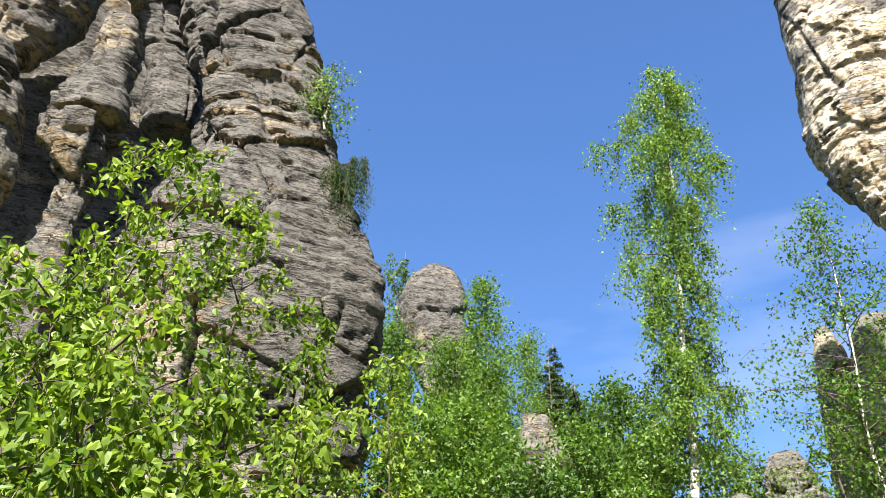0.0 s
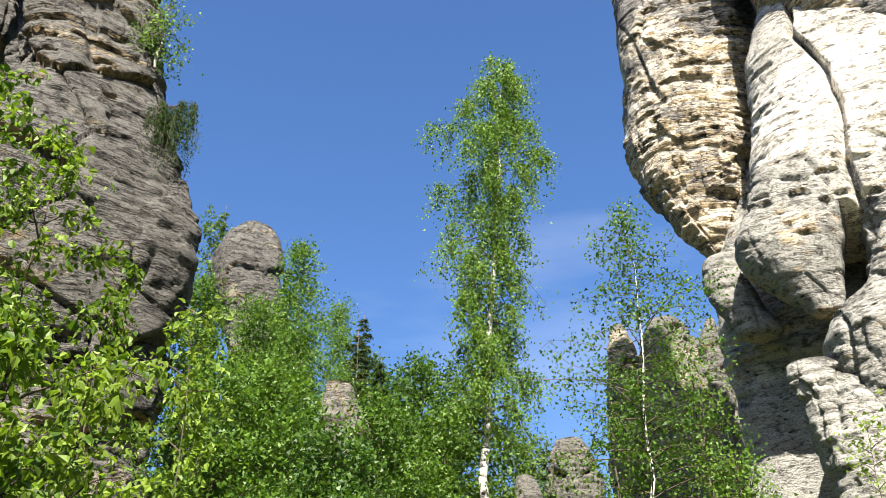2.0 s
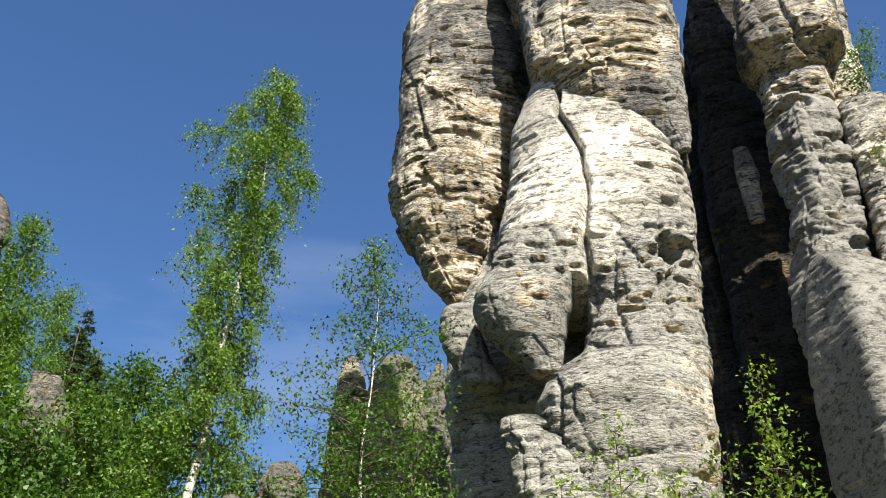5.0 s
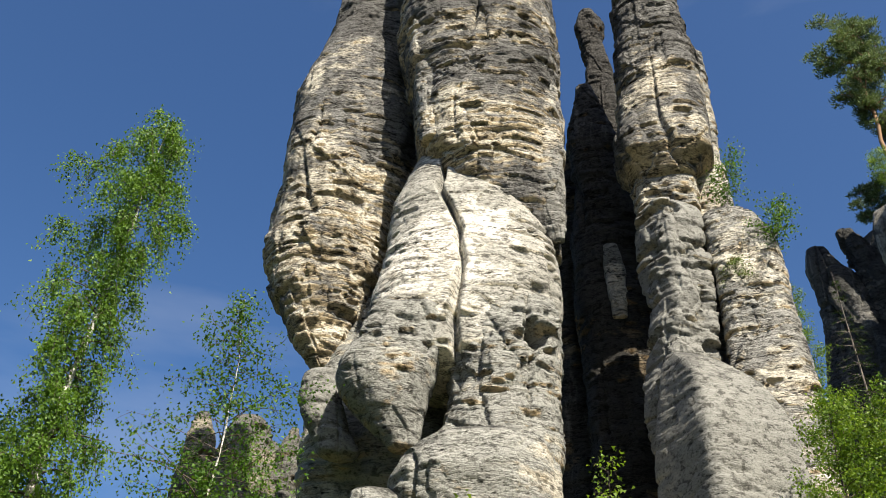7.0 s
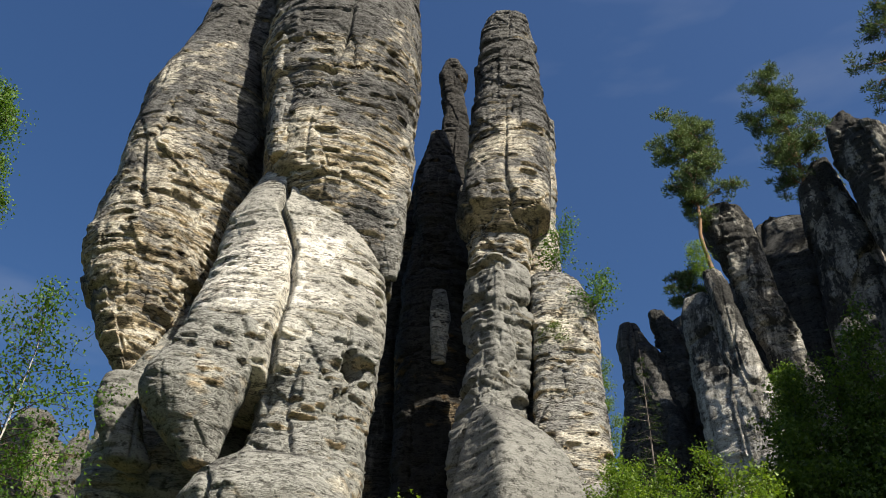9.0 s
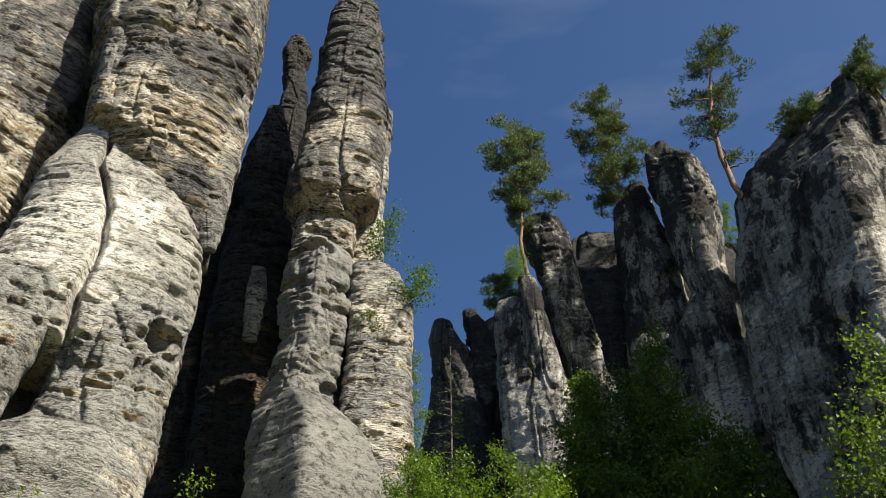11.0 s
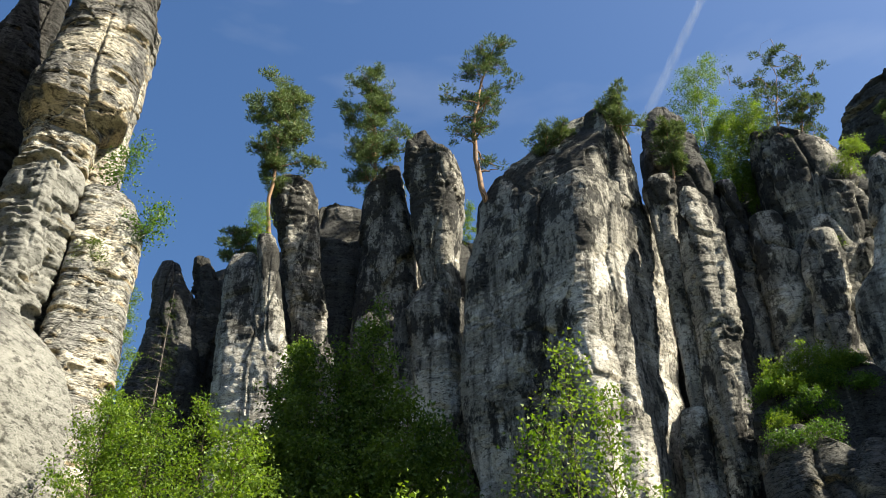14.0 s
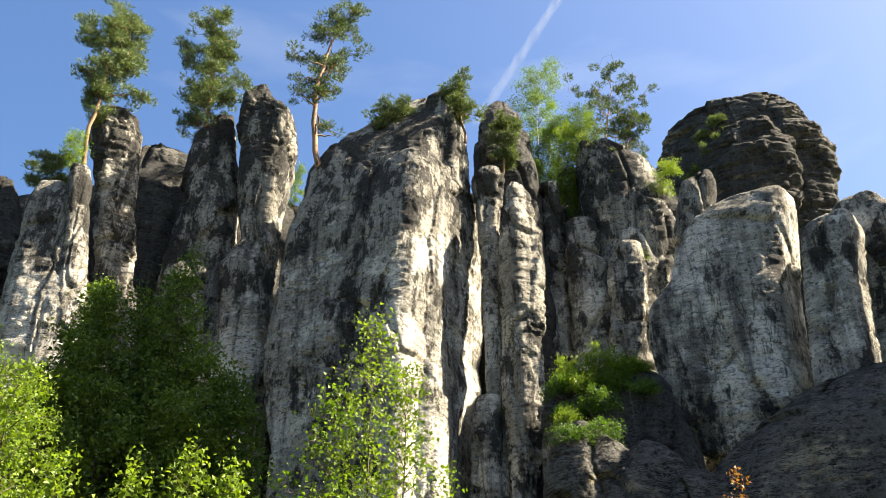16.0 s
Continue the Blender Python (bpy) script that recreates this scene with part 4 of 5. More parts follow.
def broadleaf(name, label, category, top, profile, base=None, bend=(0, 0), trunk_r=0.12, first=0.2, branches=60, strands=8, leaves=14,
              strand=0.9, rise=0.6, droop=0.5, hang=0.8, leaf=0.06, leafmat=None, barkmat=None, seed=1, ovate=False, group="", spread=0.12, wobble=0.05, inner=0.3, skew=None):
    """A birch, maple or shrub. profile: crown radius in metres from the first branches to the tip; hang: 1 for weeping twigs, -1 for rising ones."""
    rng = np.random.default_rng(seed)
    base_given = base is not None
    if base is None:
        base = (top[0], top[1], float(ground_height(np.array(top[0]), np.array(top[1]))) - 0.2)
    root = tagged(new(name), label, category, group)
    root.location = base
    path = trunk_path(base, top, bend, 16, rng, wobble)
    s = np.linspace(0, 1, 16)
    V, F = tubes([(path, trunk_r * (1 - s * 0.93))], 8)
    part_of(root, "trunk", V, F, barkmat or BIRCH_BARK, True)
    stems, pos = [], []
    prof = np.array(profile, dtype=float)
    for i in range(branches):
        f = (i + rng.uniform(0, 1)) / branches
        h = first + (1 - first) * f
        L = np.interp(f, np.linspace(0, 1, len(prof)), prof) * rng.uniform(0.3, 1.15)
        a = i * 2.4 + rng.uniform(-0.5, 0.5)
        if skew:
            L *= max(0.5, 1 + skew[2] * (math.cos(a) * skew[0] + math.sin(a) * skew[1]) * math.exp(-((f - skew[3]) / 0.14) ** 2))
        e = rise * rng.uniform(0.6, 1.3)
        d = np.array([math.cos(a) * math.cos(e), math.sin(a) * math.cos(e), math.sin(e)])
        p0 = at_path(path, h * 0.995)
        q = np.linspace(0, 1, 6)[:, None]
        br = p0 + L * q * d - np.array([0, 0, 1]) * droop * L * q ** 2 + np.cumsum(rng.normal(size=(6, 3)) * 0.04 * L, axis=0) * q
        r0 = min(max(0.006, trunk_r * 0.32 * (1 - h) + 0.008), trunk_r * 0.4)
        if trunk_r > 0.05 and base_given:
            V, F = tubes([(br, r0 * (1 - 0.8 * q[:, 0]))], 5)
            part_of(root, "branch", V, F, TWIG_BARK, True)
        else:
            stems.append((br, r0 * (1 - 0.8 * q[:, 0])))
        m = max(2, int(strands * (0.5 + L / max(prof.max(), 0.1))))
        for j in range(m):
            u = rng.uniform(inner, 1.0) ** 0.7
            st = at_path(br, u)
            ln = strand * rng.uniform(0.35, 1.15) * (0.6 + 0.4 * min(1.0, L))
            dv = rng.normal(size=3) * 0.5 + d * 0.4 + np.array([0, 0, -1.6 * hang])
            dv /= np.linalg.norm(dv)
            w = np.linspace(0, 1, 4)[:, None]
            tw = st + dv * ln * w - np.array([0, 0, 0.35 * max(hang, 0.0)]) * ln * w ** 2
            if j % 4 == 0:
                stems.append((tw, np.array([0.006, 0.005, 0.004, 0.002]) * min(1 + trunk_r * 4, trunk_r * 25)))
            k = max(3, int(leaves * rng.uniform(0.6, 1.3)))
            v = rng.uniform(0.05, 1.05, k)[:, None]
            pos.append(st + dv * ln * v - np.array([0, 0, 0.35 * max(hang, 0.0)]) * ln * v ** 2 + rng.normal(size=(k, 3)) * spread)
    V, F = tubes(stems, 3)
    tagged(part_of(root, "branchwork", V, F, TWIG_BARK, True), kind="stuff")
    V, F = leaf_mesh(np.concatenate(pos), leaf, rng, hang, ovate)
    part_of(root, "crown", V, F, leafmat or BIRCH_LEAF)
    return root


def pine(label, top, base, bend=(0, 0), trunk_r=0.16, first=0.5, limbs=16, reach=1.6, clumps=17, needles=60, seed=1, group="", wobble=0.08, puff=0.38, bare=0):
    rng = np.random.default_rng(seed)
    root = tagged(new("pine_tree"), label, "pine tree", group)
    root.location = base
    path = trunk_path(base, top, bend, 14, rng, wobble)
    s = np.linspace(0, 1, 14)
    V, F = tubes([(path, trunk_r * (1 - s * 0.85))], 8)
    part_of(root, "trunk", V, F, PINE_BARK, True)
    stems, pos, out = [], [], []
    for i in range(limbs + bare):
        f = (i + rng.uniform(0, 1)) / limbs if i < limbs else rng.uniform(-0.5, 0.1)
        h = min(first + (1 - first) * f, 0.99)
        a = i * 2.4 + rng.uniform(-0.6, 0.6)
        L = reach * (0.55 + 0.75 * math.sin(math.pi * min(1, max(0, f * 0.75 + 0.2)))) * rng.uniform(0.5, 1.05)
        d = np.array([math.cos(a), math.sin(a), rng.uniform(-0.1, 0.5)])
        q = np.linspace(0, 1, 7)[:, None]
        br = at_path(path, h) + L * q * d + np.cumsum(rng.normal(size=(7, 3)) * 0.09 * L, axis=0) * np.minimum(q * 2, 1)
        V, F = tubes([(br, (trunk_r * 0.34 * (1.15 - h) + 0.012) * (1 - 0.75 * q[:, 0]))], 6)
        part_of(root, "limb" if i < limbs else "dead_limb", V, F, PINE_BARK, True)
        if i >= limbs:
            continue
        for j in range(clumps):
            st = at_path(br, rng.uniform(0.25, 1.0))
            c = st + rng.normal(size=3) * np.array([0.34, 0.34, 0.24]) * reach * 0.5
            stems.append((np.stack([st, (st + c) / 2 - np.array([0, 0, 0.05]), c]), np.array([0.02, 0.014, 0.008])))
            v = rng.normal(size=(needles, 3))
            v /= np.linalg.norm(v, axis=1)[:, None]
            v[:, 2] = v[:, 2] * 0.5 + 0.15
            r = puff * rng.uniform(0.6, 1.15) * rng.uniform(0.2, 1, needles)[:, None] ** 0.6
            pos.append(c + v * r)
            out.append(v + np.array([0, 0, 0.5]))
    V, F = tubes(stems, 4)
    tagged(part_of(root, "twigwork", V, F, PINE_BARK, True), kind="stuff")
    V, F = needle_mesh(np.concatenate(pos), np.concatenate(out), 0.24, 0.034, rng)
    part_of(root, "crown", V, F, PINE_NEEDLE)
    return root


def spruce(label, top, radius, base=None, seed=1, trunk_r=0.12, mat=None, gap=0.26, group="", low=0.1, needles=60, droop=0.35, name="spruce_tree"):
    rng = np.random.default_rng(seed)
    if base is None:
        base = (top[0], top[1], float(ground_height(np.array(top[0]), np.array(top[1]))) - 0.2)
    root = tagged(new(name), label, name.split("_")[0] + " tree", group)
    root.location = base
    path = trunk_path(base, top, (0, 0), 10, rng, 0.02)
    H = top[2] - base[2]
    s = np.linspace(0, 1, 10)
    V, F = tubes([(path, trunk_r * (1 - s * 0.93))], 7)
    part_of(root, "trunk", V, F, SPRUCE_BARK, True)
    stems, pos, out = [], [], []
    z = low * H
    while z < H * 0.985:
        h = z / H
        for k in range(int(rng.integers(5, 8))):
            a = rng.uniform(0, 2 * math.pi)
            L = (radius * (1 - h) ** 0.85 + 0.12) * rng.uniform(0.6, 1.15)
            d = np.array([math.cos(a), math.sin(a), 0.15])
            q = np.linspace(0, 1, 5)[:, None]
            br = at_path(path, h) + L * q * d - np.array([0, 0, 1]) * droop * L * (q ** 1.5 - 0.35 * q ** 4)
            stems.append((br, 0.018 * (1.1 - q[:, 0])))
            n = max(8, int(needles * L))
            u = rng.uniform(0.1, 1, n)
            p = np.stack([at_path(br, x) for x in u])
            sd = np.array([-d[1], d[0], 0.0])
            w = rng.uniform(-1, 1, n)[:, None] * (0.28 * L * (1.1 - u))[:, None]
            pos.append(p + sd * w)
            out.append(d * 0.6 + sd * np.sign(w) * 0.6 + np.array([0, 0, -0.45]))
        z += gap * rng.uniform(0.7, 1.3)
    V, F = tubes(stems, 3)
    tagged(part_of(root, "branchwork", V, F, SPRUCE_BARK, True), kind="stuff")
    V, F = needle_mesh(np.concatenate(pos), np.concatenate(out), 0.16, 0.02, rng)
    part_of(root, "crown", V, F, mat or SPRUCE_NEEDLE)
    return root


# the tall silver birch
broadleaf("birch_tree", "tall slender silver birch with weeping fresh green twigs", "birch tree", (7.49, 22.80, 23.34), [1.0, 1.4, 1.5, 1.5, 1.5, 1.5, 1.5, 1.6, 1.9, 2.3, 2.3, 1.8, 1.5, 1.2, 0.6],
          base=(6.33, 23.15, 6.59), bend=(-0.35, 0.1), trunk_r=0.14, first=0.2, branches=115, strands=13, leaves=34, strand=1.1, inner=0.5, rise=0.7, droop=0.35, hang=1.0, leaf=0.09, seed=3, spread=0.1, skew=(-0.956, 0.29, 0.5, 0.6))
# the young birch before the crags
broadleaf("birch_tree", "young thin silver birch with sparse fresh leaves", "birch tree", (8.80, 17.96, 14.35), [1.8, 2.2, 2.7, 2.7, 2.2, 1.6, 1.1, 0.7, 0.3],
          base=(8.52, 18.10, 5.70), bend=(0.1, 0), trunk_r=0.05, first=0.15, branches=95, strands=7, leaves=14, strand=0.6, rise=0.45, droop=0.25, hang=0.3, leaf=0.085, seed=5)


def wood(kind, label, spots, profile, **opt):
    """A stand of broadleaved trees: top points and sizes."""
    for i, (top, k, *foot) in enumerate(spots):
        o = dict(opt)
        if foot:
            o["base"] = foot[0]
        o["seed"] = o.get("seed", 10) + i * 7
        broadleaf(kind, label, kind.split("_")[0] + (" tree" if "tree" in kind else ""), top, [r * k for r in profile], **o)


# stand of trees down the valley
wood("birch_tree", "leafy green birch in the valley wood", [((1.35, 26.97, 17.87), 1.1), ((0.07, 26.00, 15.01), 1.0), ((3.65, 35.81, 20.24), 1.0), ((1.29, 24.97, 13.71), 0.9)],
     [1.6, 2.0, 2.1, 2.0, 1.7, 1.2, 0.7, 0.3], trunk_r=0.06, first=0.12, branches=90, strands=11, leaves=30, strand=0.8, droop=0.4, hang=0.5, leaf=0.092, seed=20, spread=0.16, group="valley wood")
wood("maple_tree", "dense bright green broadleaved tree", [((0.53, 20.99, 10.38), 0.9), ((-0.60, 18.99, 9.21), 0.9), ((3.42, 21.73, 10.23), 0.9), ((5.15, 25.48, 12.97), 0.9), ((1.89, 17.90, 7.70), 0.8), ((5.39, 23.39, 10.33), 0.9), ((-1.68, 26.95, 15.88), 0.7)],
     [1.4, 1.9, 2.1, 2.0, 1.5, 0.8], trunk_r=0.1, first=0.15, branches=60, strands=10, leaves=26, strand=0.6, droop=0.2, hang=0.1, leaf=0.108, leafmat=MAPLE_LEAF, barkmat=TWIG_BARK, seed=50, spread=0.16, group="valley wood")
wood("maple_tree", "leafy tree on the far slope", [((9.14, 43.04, 20.42), 1.3), ((10.17, 40.75, 18.86), 1.1), ((8.05, 45.29, 20.60), 1.2), ((13.30, 41.94, 16.56), 1.1), ((16.19, 47.31, 19.02), 1.0), ((6.26, 44.56, 21.81), 1.0), ((-2.70, 46.92, 31.04), 1.1)],
     [1.4, 2.2, 2.4, 2.2, 1.6, 0.8], trunk_r=0.12, first=0.15, branches=60, strands=8, leaves=11, strand=0.7, droop=0.2, hang=0.2, leaf=0.19, leafmat=FLOOR_GREEN, barkmat=TWIG_BARK, seed=90, spread=0.2, group="valley wood")
for i, (top, r) in enumerate([((4.30, 32.72, 18.19), 2.0), ((3.60, 28.78, 15.73), 2.3), ((4.09, 26.69, 13.74), 2.0), ((1.05, 30.98, 19.19), 1.7), ((8.25, 47.29, 21.77), 1.5), ((15.92, 45.28, 17.82), 1.4), ((-2.31, 47.94, 32.34), 1.5)]):
    spruce("dark green spruce in the valley wood", top, r, seed=130 + i, needles=85, group="valley wood")
# the leafy tree hiding the crags
wood("maple_tree", "half-grown leafy tree before the crags", [((11.09, 20.15, 12.05), 0.8), ((9.71, 20.85, 11.31), 0.6), ((10.34, 18.28, 9.66), 0.9), ((8.44, 19.23, 8.97), 0.9), ((10.22, 17.19, 7.83), 0.7)],
     [1.3, 1.7, 1.9, 1.8, 1.4, 0.8], trunk_r=0.09, first=0.12, branches=46, strands=6, leaves=10, strand=0.6, droop=0.25, hang=0.3, leaf=0.095, barkmat=TWIG_BARK, seed=160, spread=0.14)
# birch scrub close to the path
wood("birch_sapling", "birch sapling with glossy heart-shaped spring leaves", [((-1.50, 4.35, 5.15), 1.0), ((-1.65, 3.86, 4.78), 0.9), ((-1.65, 3.42, 3.74), 1.0), ((-2.06, 3.66, 4.05), 0.9), ((-1.23, 4.85, 5.18), 0.8), ((-1.27, 3.15, 3.33), 1.0),
     ((-0.91, 3.48, 3.29), 0.9), ((-0.82, 5.14, 4.58), 0.7), ((-1.41, 2.87, 3.00), 1.0), ((-0.98, 3.05, 2.95), 0.9), ((-0.76, 4.33, 3.45), 0.8), ((-0.39, 5.99, 4.59), 0.7)],
     [0.75, 0.85, 0.8, 0.65, 0.45, 0.25], trunk_r=0.018, first=0.25, branches=36, strands=6, leaves=12, strand=0.28, rise=0.8, droop=0.3, hang=0.5, leaf=0.051, leafmat=BUSH_LEAF, barkmat=TWIG_BARK, ovate=True, seed=200, spread=0.04, wobble=0.02, group="birch scrub")
wood("birch_sapling", "thin birch sapling below the tower", [((8.05, 8.90, 6.27), 0.8), ((9.39, 7.48, 6.84), 0.8), ((7.81, 7.74, 5.17), 1.0), ((8.27, 7.25, 5.43), 1.0), ((7.86, 6.18, 5.24), 1.0), ((7.47, 9.39, 5.56), 0.7)],
     [0.8, 0.9, 0.9, 0.7, 0.5, 0.25], trunk_r=0.025, first=0.3, branches=40, strands=5, leaves=8, strand=0.35, rise=0.7, droop=0.2, hang=0.0, leaf=0.06, leafmat=BUSH_LEAF, barkmat=TWIG_BARK, seed=240, spread=0.06, wobble=0.02, group="birch scrub")
# scrub and trees below the cliffs
wood("birch_sapling", "bright yellow-green young birch below the cliffs", [((12.93, -1.35, 9.13), 1.0), ((12.37, -1.80, 8.07), 0.9), ((12.47, -0.80, 7.65), 0.8), ((11.52, 3.36, 7.14), 0.9), ((10.72, 2.46, 5.53), 0.7), ((10.95, 1.01, 5.89), 0.5), ((10.88, 1.65, 5.64), 0.5), ((10.99, 0.49, 5.77), 0.4)],
     [1.2, 1.3, 1.2, 0.95, 0.6, 0.25], trunk_r=0.03, first=0.3, branches=60, strands=7, leaves=10, strand=0.4, rise=0.8, droop=0.2, hang=0.0, leaf=0.065, leafmat=BUSH_LEAF, barkmat=TWIG_BARK, seed=280, spread=0.08, wobble=0.03, group="birch scrub")
wood("maple_tree", "dark bushy tree in the shade of the cliffs", [((32.72, 4.33, 22.29), 0.7), ((32.22, 7.14, 20.63), 0.6), ((32.00, 5.68, 19.98), 0.9), ((31.15, 7.32, 18.02), 0.9), ((31.66, 4.62, 18.29), 0.9), ((31.87, 2.88, 17.91), 0.8), ((31.45, 1.73, 16.30), 0.8), ((30.00, 7.82, 15.63), 0.8), ((29.94, 5.80, 15.39), 0.9), ((30.28, 3.63, 15.11), 0.9)],
     [1.6, 2.2, 2.4, 2.2, 1.6, 0.9], trunk_r=0.09, first=0.05, branches=60, strands=10, leaves=17, strand=0.7, droop=0.2, hang=0.1, leaf=0.15, leafmat=FLOOR_GREEN, barkmat=TWIG_BARK, seed=320, spread=0.18, group="cliff foot wood")
wood("birch_tree", "sunlit yellow-green birch top before the cliffs", [((35.11, 7.94, 22.63), 0.35)], [1.3, 1.7, 1.8, 1.6, 1.2, 0.6], trunk_r=0.05, first=0.75, branches=30, strands=8, leaves=20, strand=0.6, droop=0.2, hang=0.0, leaf=0.09, leafmat=BUSH_LEAF, barkmat=TWIG_BARK, seed=350, spread=0.14, group="cliff foot wood")
wood("birch_tree", "bright green birch scrub between tower and cliffs", [((20.99, 9.41, 12.70), 0.8), ((21.40, 8.42, 12.46), 0.8), ((22.76, 7.62, 13.26), 0.7), ((21.17, 5.98, 11.47), 0.7), ((32.68, 15.10, 24.10), 0.7), ((20.02, 9.12, 12.14), 0.7)],
     [1.3, 1.7, 1.8, 1.6, 1.2, 0.6], trunk_r=0.08, first=0.1, branches=60, strands=9, leaves=24, strand=0.5, droop=0.2, hang=0.0, leaf=0.075, leafmat=BUSH_LEAF, barkmat=TWIG_BARK, seed=360, spread=0.11, group="cliff foot wood")
spruce("thin dark spruce before the cliffs", (37.07, 15.04, 27.15), 1.9, seed=400, needles=20, gap=0.5, low=0.35)
wood("birch_tree", "small birch growing behind the pinnacle", [((23.61, 11.92, 24.28), 0.6, (23.58, 12.62, 21.76)), ((24.21, 10.69, 21.58), 0.7, (24.08, 11.67, 19.50))], [0.9, 1.2, 1.2, 0.9, 0.5], trunk_r=0.04, first=0.2, branches=26, strands=6, leaves=10, strand=0.5, droop=0.2, hang=0.2, leaf=0.09, seed=410, spread=0.12)
broadleaf("larch_shrub", "feathery yellow-green larch rooted in a rock crack", "shrub", (23.45, 12.30, 19.60), [0.5, 0.8, 0.7, 0.4], base=(23.46, 12.92, 18.44), trunk_r=0.03, first=0.1, branches=26, strands=8, leaves=14, strand=0.5, rise=0.1, droop=0.1, hang=0.1, leaf=0.06, leafmat=LARCH_NEEDLE, barkmat=TWIG_BARK, seed=420, spread=0.05)
broadleaf("rowan_sapling", "sapling with rust-red young leaves", "shrub", (12.24, -6.79, 6.71), [0.25, 0.35, 0.3, 0.15], trunk_r=0.015, first=0.8, branches=16, strands=4, leaves=6, strand=0.2, hang=0.0, leaf=0.06, leafmat=RUST_LEAF, barkmat=TWIG_BARK, seed=425, spread=0.04, wobble=0.02)
# plants on the near left cliff
broadleaf("birch_shrub", "small birch clinging to the cliff edge", "shrub", (-2.74, 17.66, 18.65), [0.4, 0.6, 0.6, 0.4], base=(-3.11, 17.91, 16.75), trunk_r=0.04, first=0.2, branches=24, strands=6, leaves=8, strand=0.7, rise=0.3, droop=0.4, hang=1.0, leaf=0.08, seed=430)
broadleaf("yew_shrub", "dark weeping conifer hanging from the cliff edge", "shrub", (-2.10, 17.80, 15.64), [0.5, 0.6, 0.5, 0.3], base=(-2.69, 18.03, 15.15), trunk_r=0.04, first=0.1, branches=22, strands=9, leaves=46, strand=1.2, rise=0.2, droop=0.3, hang=2.2, leaf=0.045, leafmat=SPRUCE_NEEDLE, barkmat=TWIG_BARK, seed=440, spread=0.03)
# pines on the cliff tops
pine("tall Scots pine with a bare leaning trunk on the cliff top", (43.14, 12.12, 47.11), (43.40, 12.30, 33.95), bend=(0, 0.5), first=0.42, seed=500, reach=1.9, limbs=24, group="cliff top pines")
pine("broad-crowned Scots pine on the cliff top", (46.52, 7.12, 50.80), (46.88, 6.77, 39.92), first=0.15, seed=510, reach=2.1, limbs=26, group="cliff top pines")
pine("crooked old Scots pine with dead limbs", (41.67, -1.90, 49.94), (42.00, -0.81, 34.83), bend=(0.2, 1.3), first=0.34, seed=523, reach=1.9, limbs=22, clumps=8, bare=4, trunk_r=0.2, group="cliff top pines")
for i, (a, b, r, f) in enumerate([((40.01, -8.42, 42.44), (40.19, -9.02, 37.73), 1.3, 0.3), ((41.26, -4.61, 40.88), (41.59, -4.33, 38.31), 1.2, 0.1), ((43.37, -20.28, 48.05), (44.22, -19.13, 40.87), 3.0, 0.15), ((40.64, -11.57, 40.42), (41.04, -11.24, 35.86), 0.8, 0.2),
                                  ((45.30, -28.69, 47.77), (45.58, -28.82, 40.82), 1.0, 0.2), ((48.84, 16.26, 39.90), (49.25, 15.96, 37.38), 1.2, 0.1), ((41.55, -20.73, 43.52), (42.29, -19.88, 38.47), 1.6, 0.1)]):
    pine("small Scots pine rooted on a rock ledge", a, b, first=f, limbs=11, reach=r, clumps=6, needles=90, seed=540 + i, trunk_r=0.09, group="cliff top pines")
wood("birch_tree", "bright green birch on a cliff ledge", [((46.48, -16.18, 51.49), 1.0, (46.95, -15.72, 43.55)), ((44.56, -16.92, 44.70), 1.1, (45.18, -16.10, 37.70)), ((43.92, -18.02, 45.38), 0.8, (44.49, -17.40, 38.98))], [1.8, 2.5, 2.6, 2.0, 1.0], trunk_r=0.06, first=0.1, branches=55, strands=9, leaves=26, strand=0.7, droop=0.2, hang=0.3, leaf=0.1, seed=560, spread=0.16, leafmat=BUSH_LEAF, group="ledge birches")
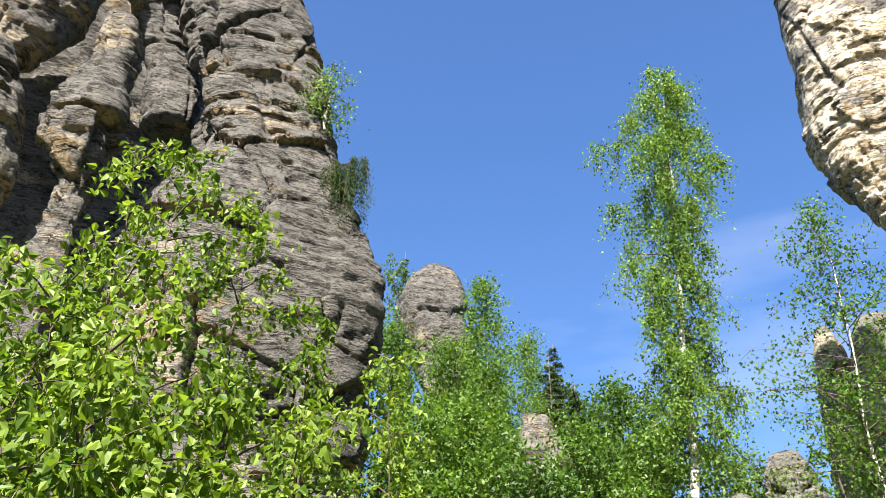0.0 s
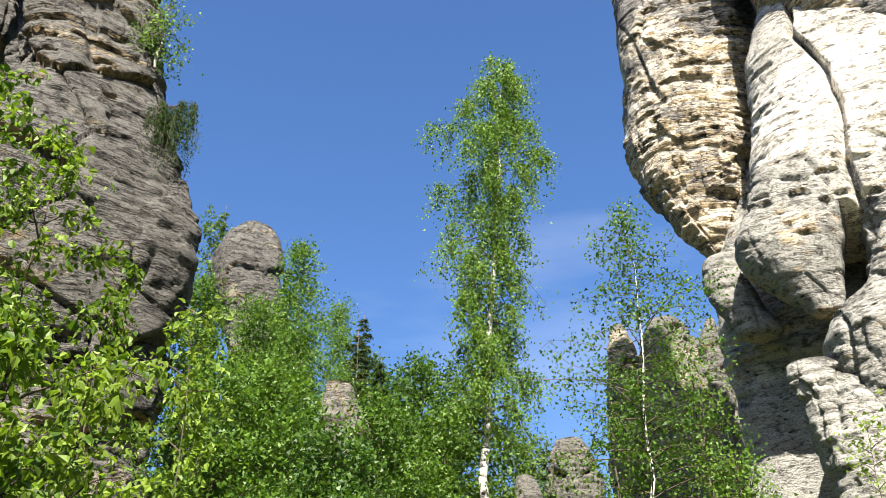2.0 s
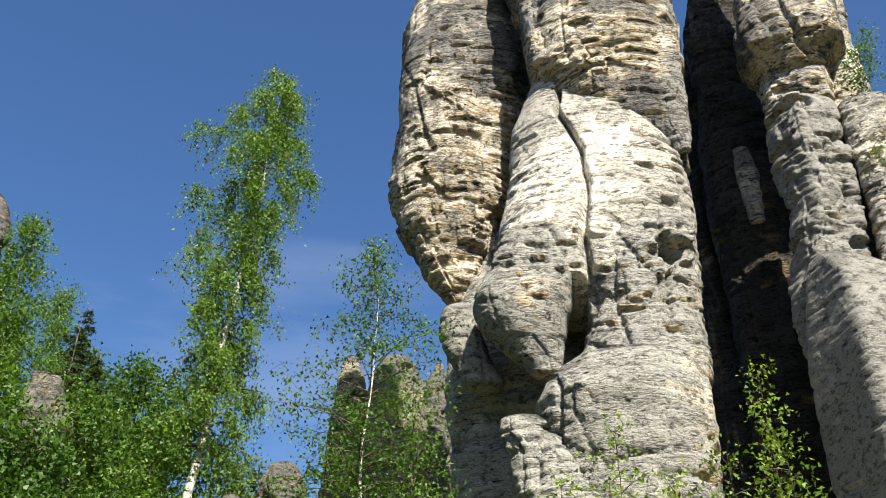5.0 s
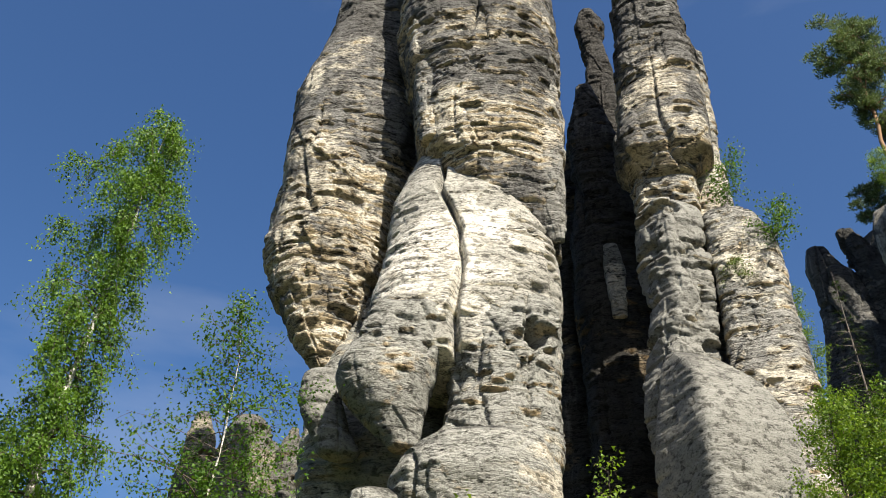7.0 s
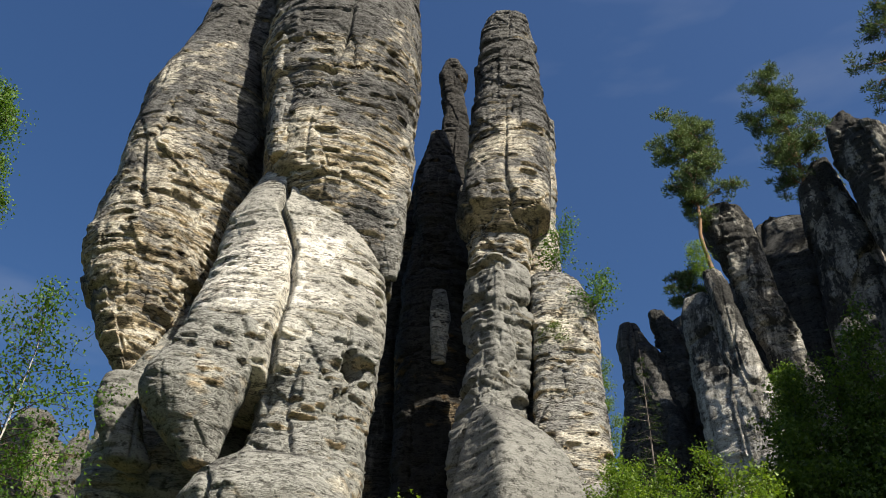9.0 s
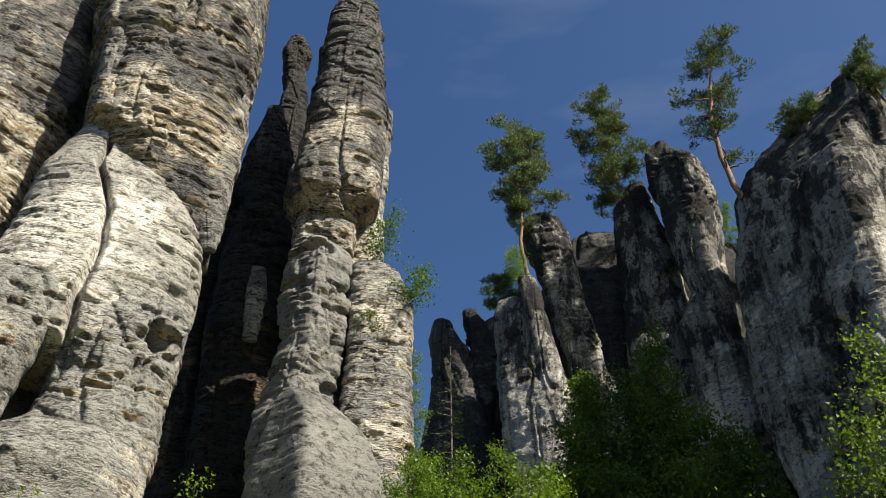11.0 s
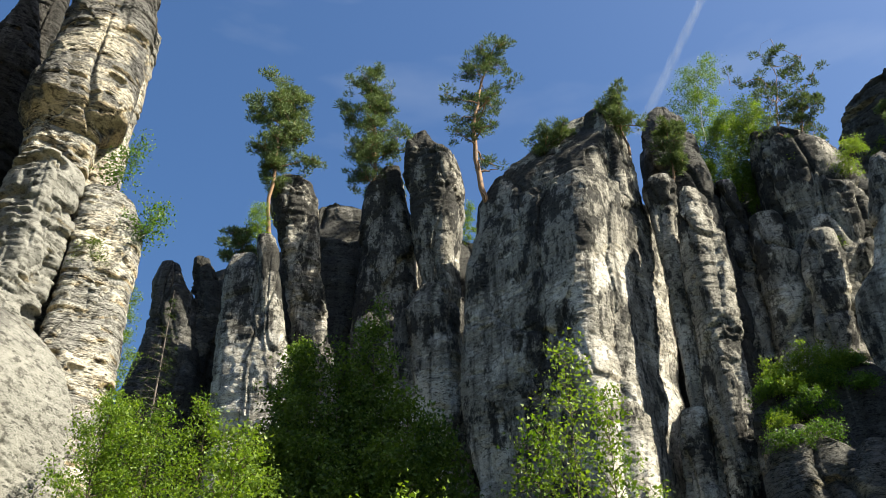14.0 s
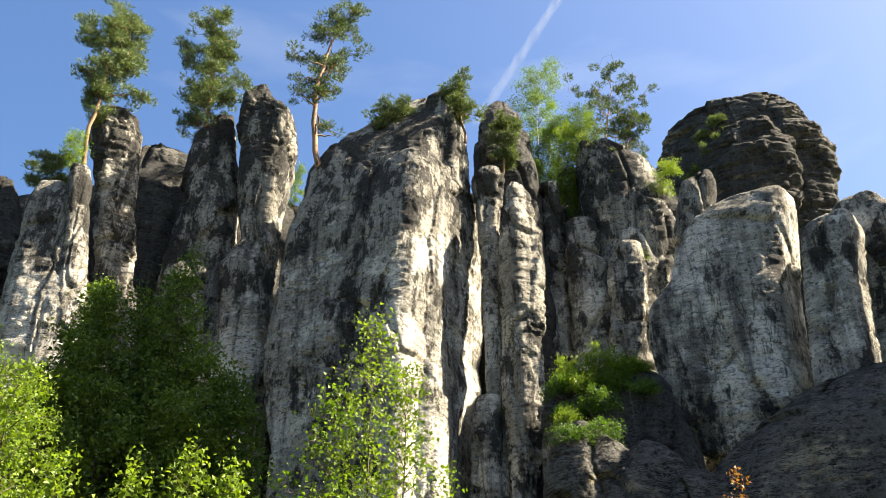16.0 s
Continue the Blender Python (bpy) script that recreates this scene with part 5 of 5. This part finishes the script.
for i, (a, b, k) in enumerate([((44.22, -16.83, 40.16), (44.72, -16.36, 37.78), 0.9), ((39.89, -21.56, 37.90), (40.43, -21.18, 35.56), 1.0), ((51.03, 0.50, 43.41), (51.33, 0.61, 39.61), 0.6), ((43.50, -17.58, 33.80), (43.88, -17.46, 32.64), 0.5),
                               ((35.56, -14.07, 21.61), (35.88, -14.07, 20.62), 1.2), ((36.18, -12.60, 21.20), (36.49, -12.62, 20.21), 0.9), ((46.08, -28.58, 41.68), (46.49, -28.48, 40.13), 0.4)] + [((43.13, -18.17, 38.28), (43.59, -17.86, 35.13), 0.6), ((42.91, 13.22, 37.20), (43.34, 12.84, 34.61), 0.7), ((43.28, -15.44, 42.95), (43.68, -15.20, 40.87), 0.9), ((47.63, -17.27, 43.90), (48.07, -16.94, 41.23), 0.9), ((44.20, -17.44, 39.19), (44.64, -17.13, 36.82), 0.7), ((46.51, -15.50, 42.65), (46.88, -15.32, 40.98), 0.6), ((46.88, -27.42, 44.01), (47.43, -27.07, 41.94), 0.7), ((41.45, -18.81, 37.73), (41.85, -18.64, 36.32), 0.6), ((44.55, -15.67, 32.91), (44.90, -15.58, 31.93), 0.4), ((40.70, -19.17, 31.34), (41.07, -19.09, 30.46), 0.4), ((34.96, -15.15, 21.11), (35.27, -15.20, 20.56), 0.7), ((35.28, -13.03, 20.08), (35.58, -13.07, 19.54), 0.6), ((35.16, -14.34, 20.42), (35.46, -14.39, 19.88), 0.7), ((34.31, -11.90, 17.92), (34.61, -11.95, 17.42), 0.5), ((46.07, -13.59, 43.27), (46.41, -13.50, 42.06), 0.4)]):
    broadleaf("ledge_shrub", "green shrub growing on a rock ledge", "shrub", a, [0.9 * k, 1.2 * k, 1.0 * k, 0.5 * k], base=b, trunk_r=0.03, first=0.05, branches=24, strands=8, leaves=20, strand=0.4, hang=0.1, leaf=0.085, leafmat=BUSH_LEAF, barkmat=TWIG_BARK, seed=600 + i, spread=0.12, group="ledge shrubs")

for i, (x, y, z) in enumerate([(35.25, -15.62, 20.87), (36.47, -12.32, 20.04), (36.02, -12.86, 20.15), (36.21, -13.75, 20.46), (35.36, -14.25, 20.24), (35.04, -14.87, 19.72), (35.31, -12.12, 18.52), (34.89, -12.88, 18.53), (34.73, -13.6, 18.65), (34.63, -15.62, 19.59), (33.45, -11.62, 16.52), (33.66, -12.93, 16.84)]):
    k = 0.55 + 0.25 * (i % 3)
    broadleaf("fern_clump", "dark green fern clump on the mossy rocks below the cliffs", "fern", (x - 0.15, y, z + 0.55 * k), [1.0 * k, 1.3 * k, 1.0 * k, 0.5 * k], base=(x + 0.1, y, z - 0.12), trunk_r=0.02, first=0.05,
              branches=26, strands=7, leaves=14, strand=0.3, rise=0.3, droop=0.5, hang=0.4, leaf=0.08, leafmat=MAPLE_LEAF, barkmat=TWIG_BARK, seed=700 + i, spread=0.1, group="mound ferns")

# ---- the vapour trail high over the cliffs ----
def vapour():
    m, n, l, b = material("vapour")
    puffs = noise_at(n, l, 0.012, (1, 1, 1), 4, 0.6)
    b.inputs["Base Color"].default_value = (0.9, 0.9, 0.9, 1)
    b.inputs["Roughness"].default_value = 1.0
    clear = n.new("ShaderNodeBsdfTransparent")
    mix = n.new("ShaderNodeMixShader")
    l.new(ramp(n, l, puffs, [(0.3, (0.02, 0.02, 0.02)), (0.7, (0.08, 0.08, 0.08))]), mix.inputs[0])
    l.new(clear.outputs[0], mix.inputs[1])
    l.new(b.outputs[0], mix.inputs[2])
    l.new(mix.outputs[0], n["Material Output"].inputs["Surface"])
    return m


def vapour_trail(a, b):
    q = np.linspace(0, 1, 40)[:, None]
    path = np.array(a) + (np.array(b) - np.array(a)) * q
    wob = np.array([noise.noise((i * 0.35, 3.0, 7.0)) for i in range(40)])
    V1, F1 = tubes([(path, 6 + 2 * wob), (path + np.array([1.5, 0, 1.0]), 3 + 1.2 * wob)], 12)
    ob = new("vapour_trail", mesh_from("vapour_trail", V1, F1, vapour(), True))
    ob.visible_shadow = False
    tagged(ob, "faint white vapour trail across the blue sky", "sky", kind="structure")


vapour_trail((874.99, -210.68, 822.51), (825.17, -359.30, 1107.09))
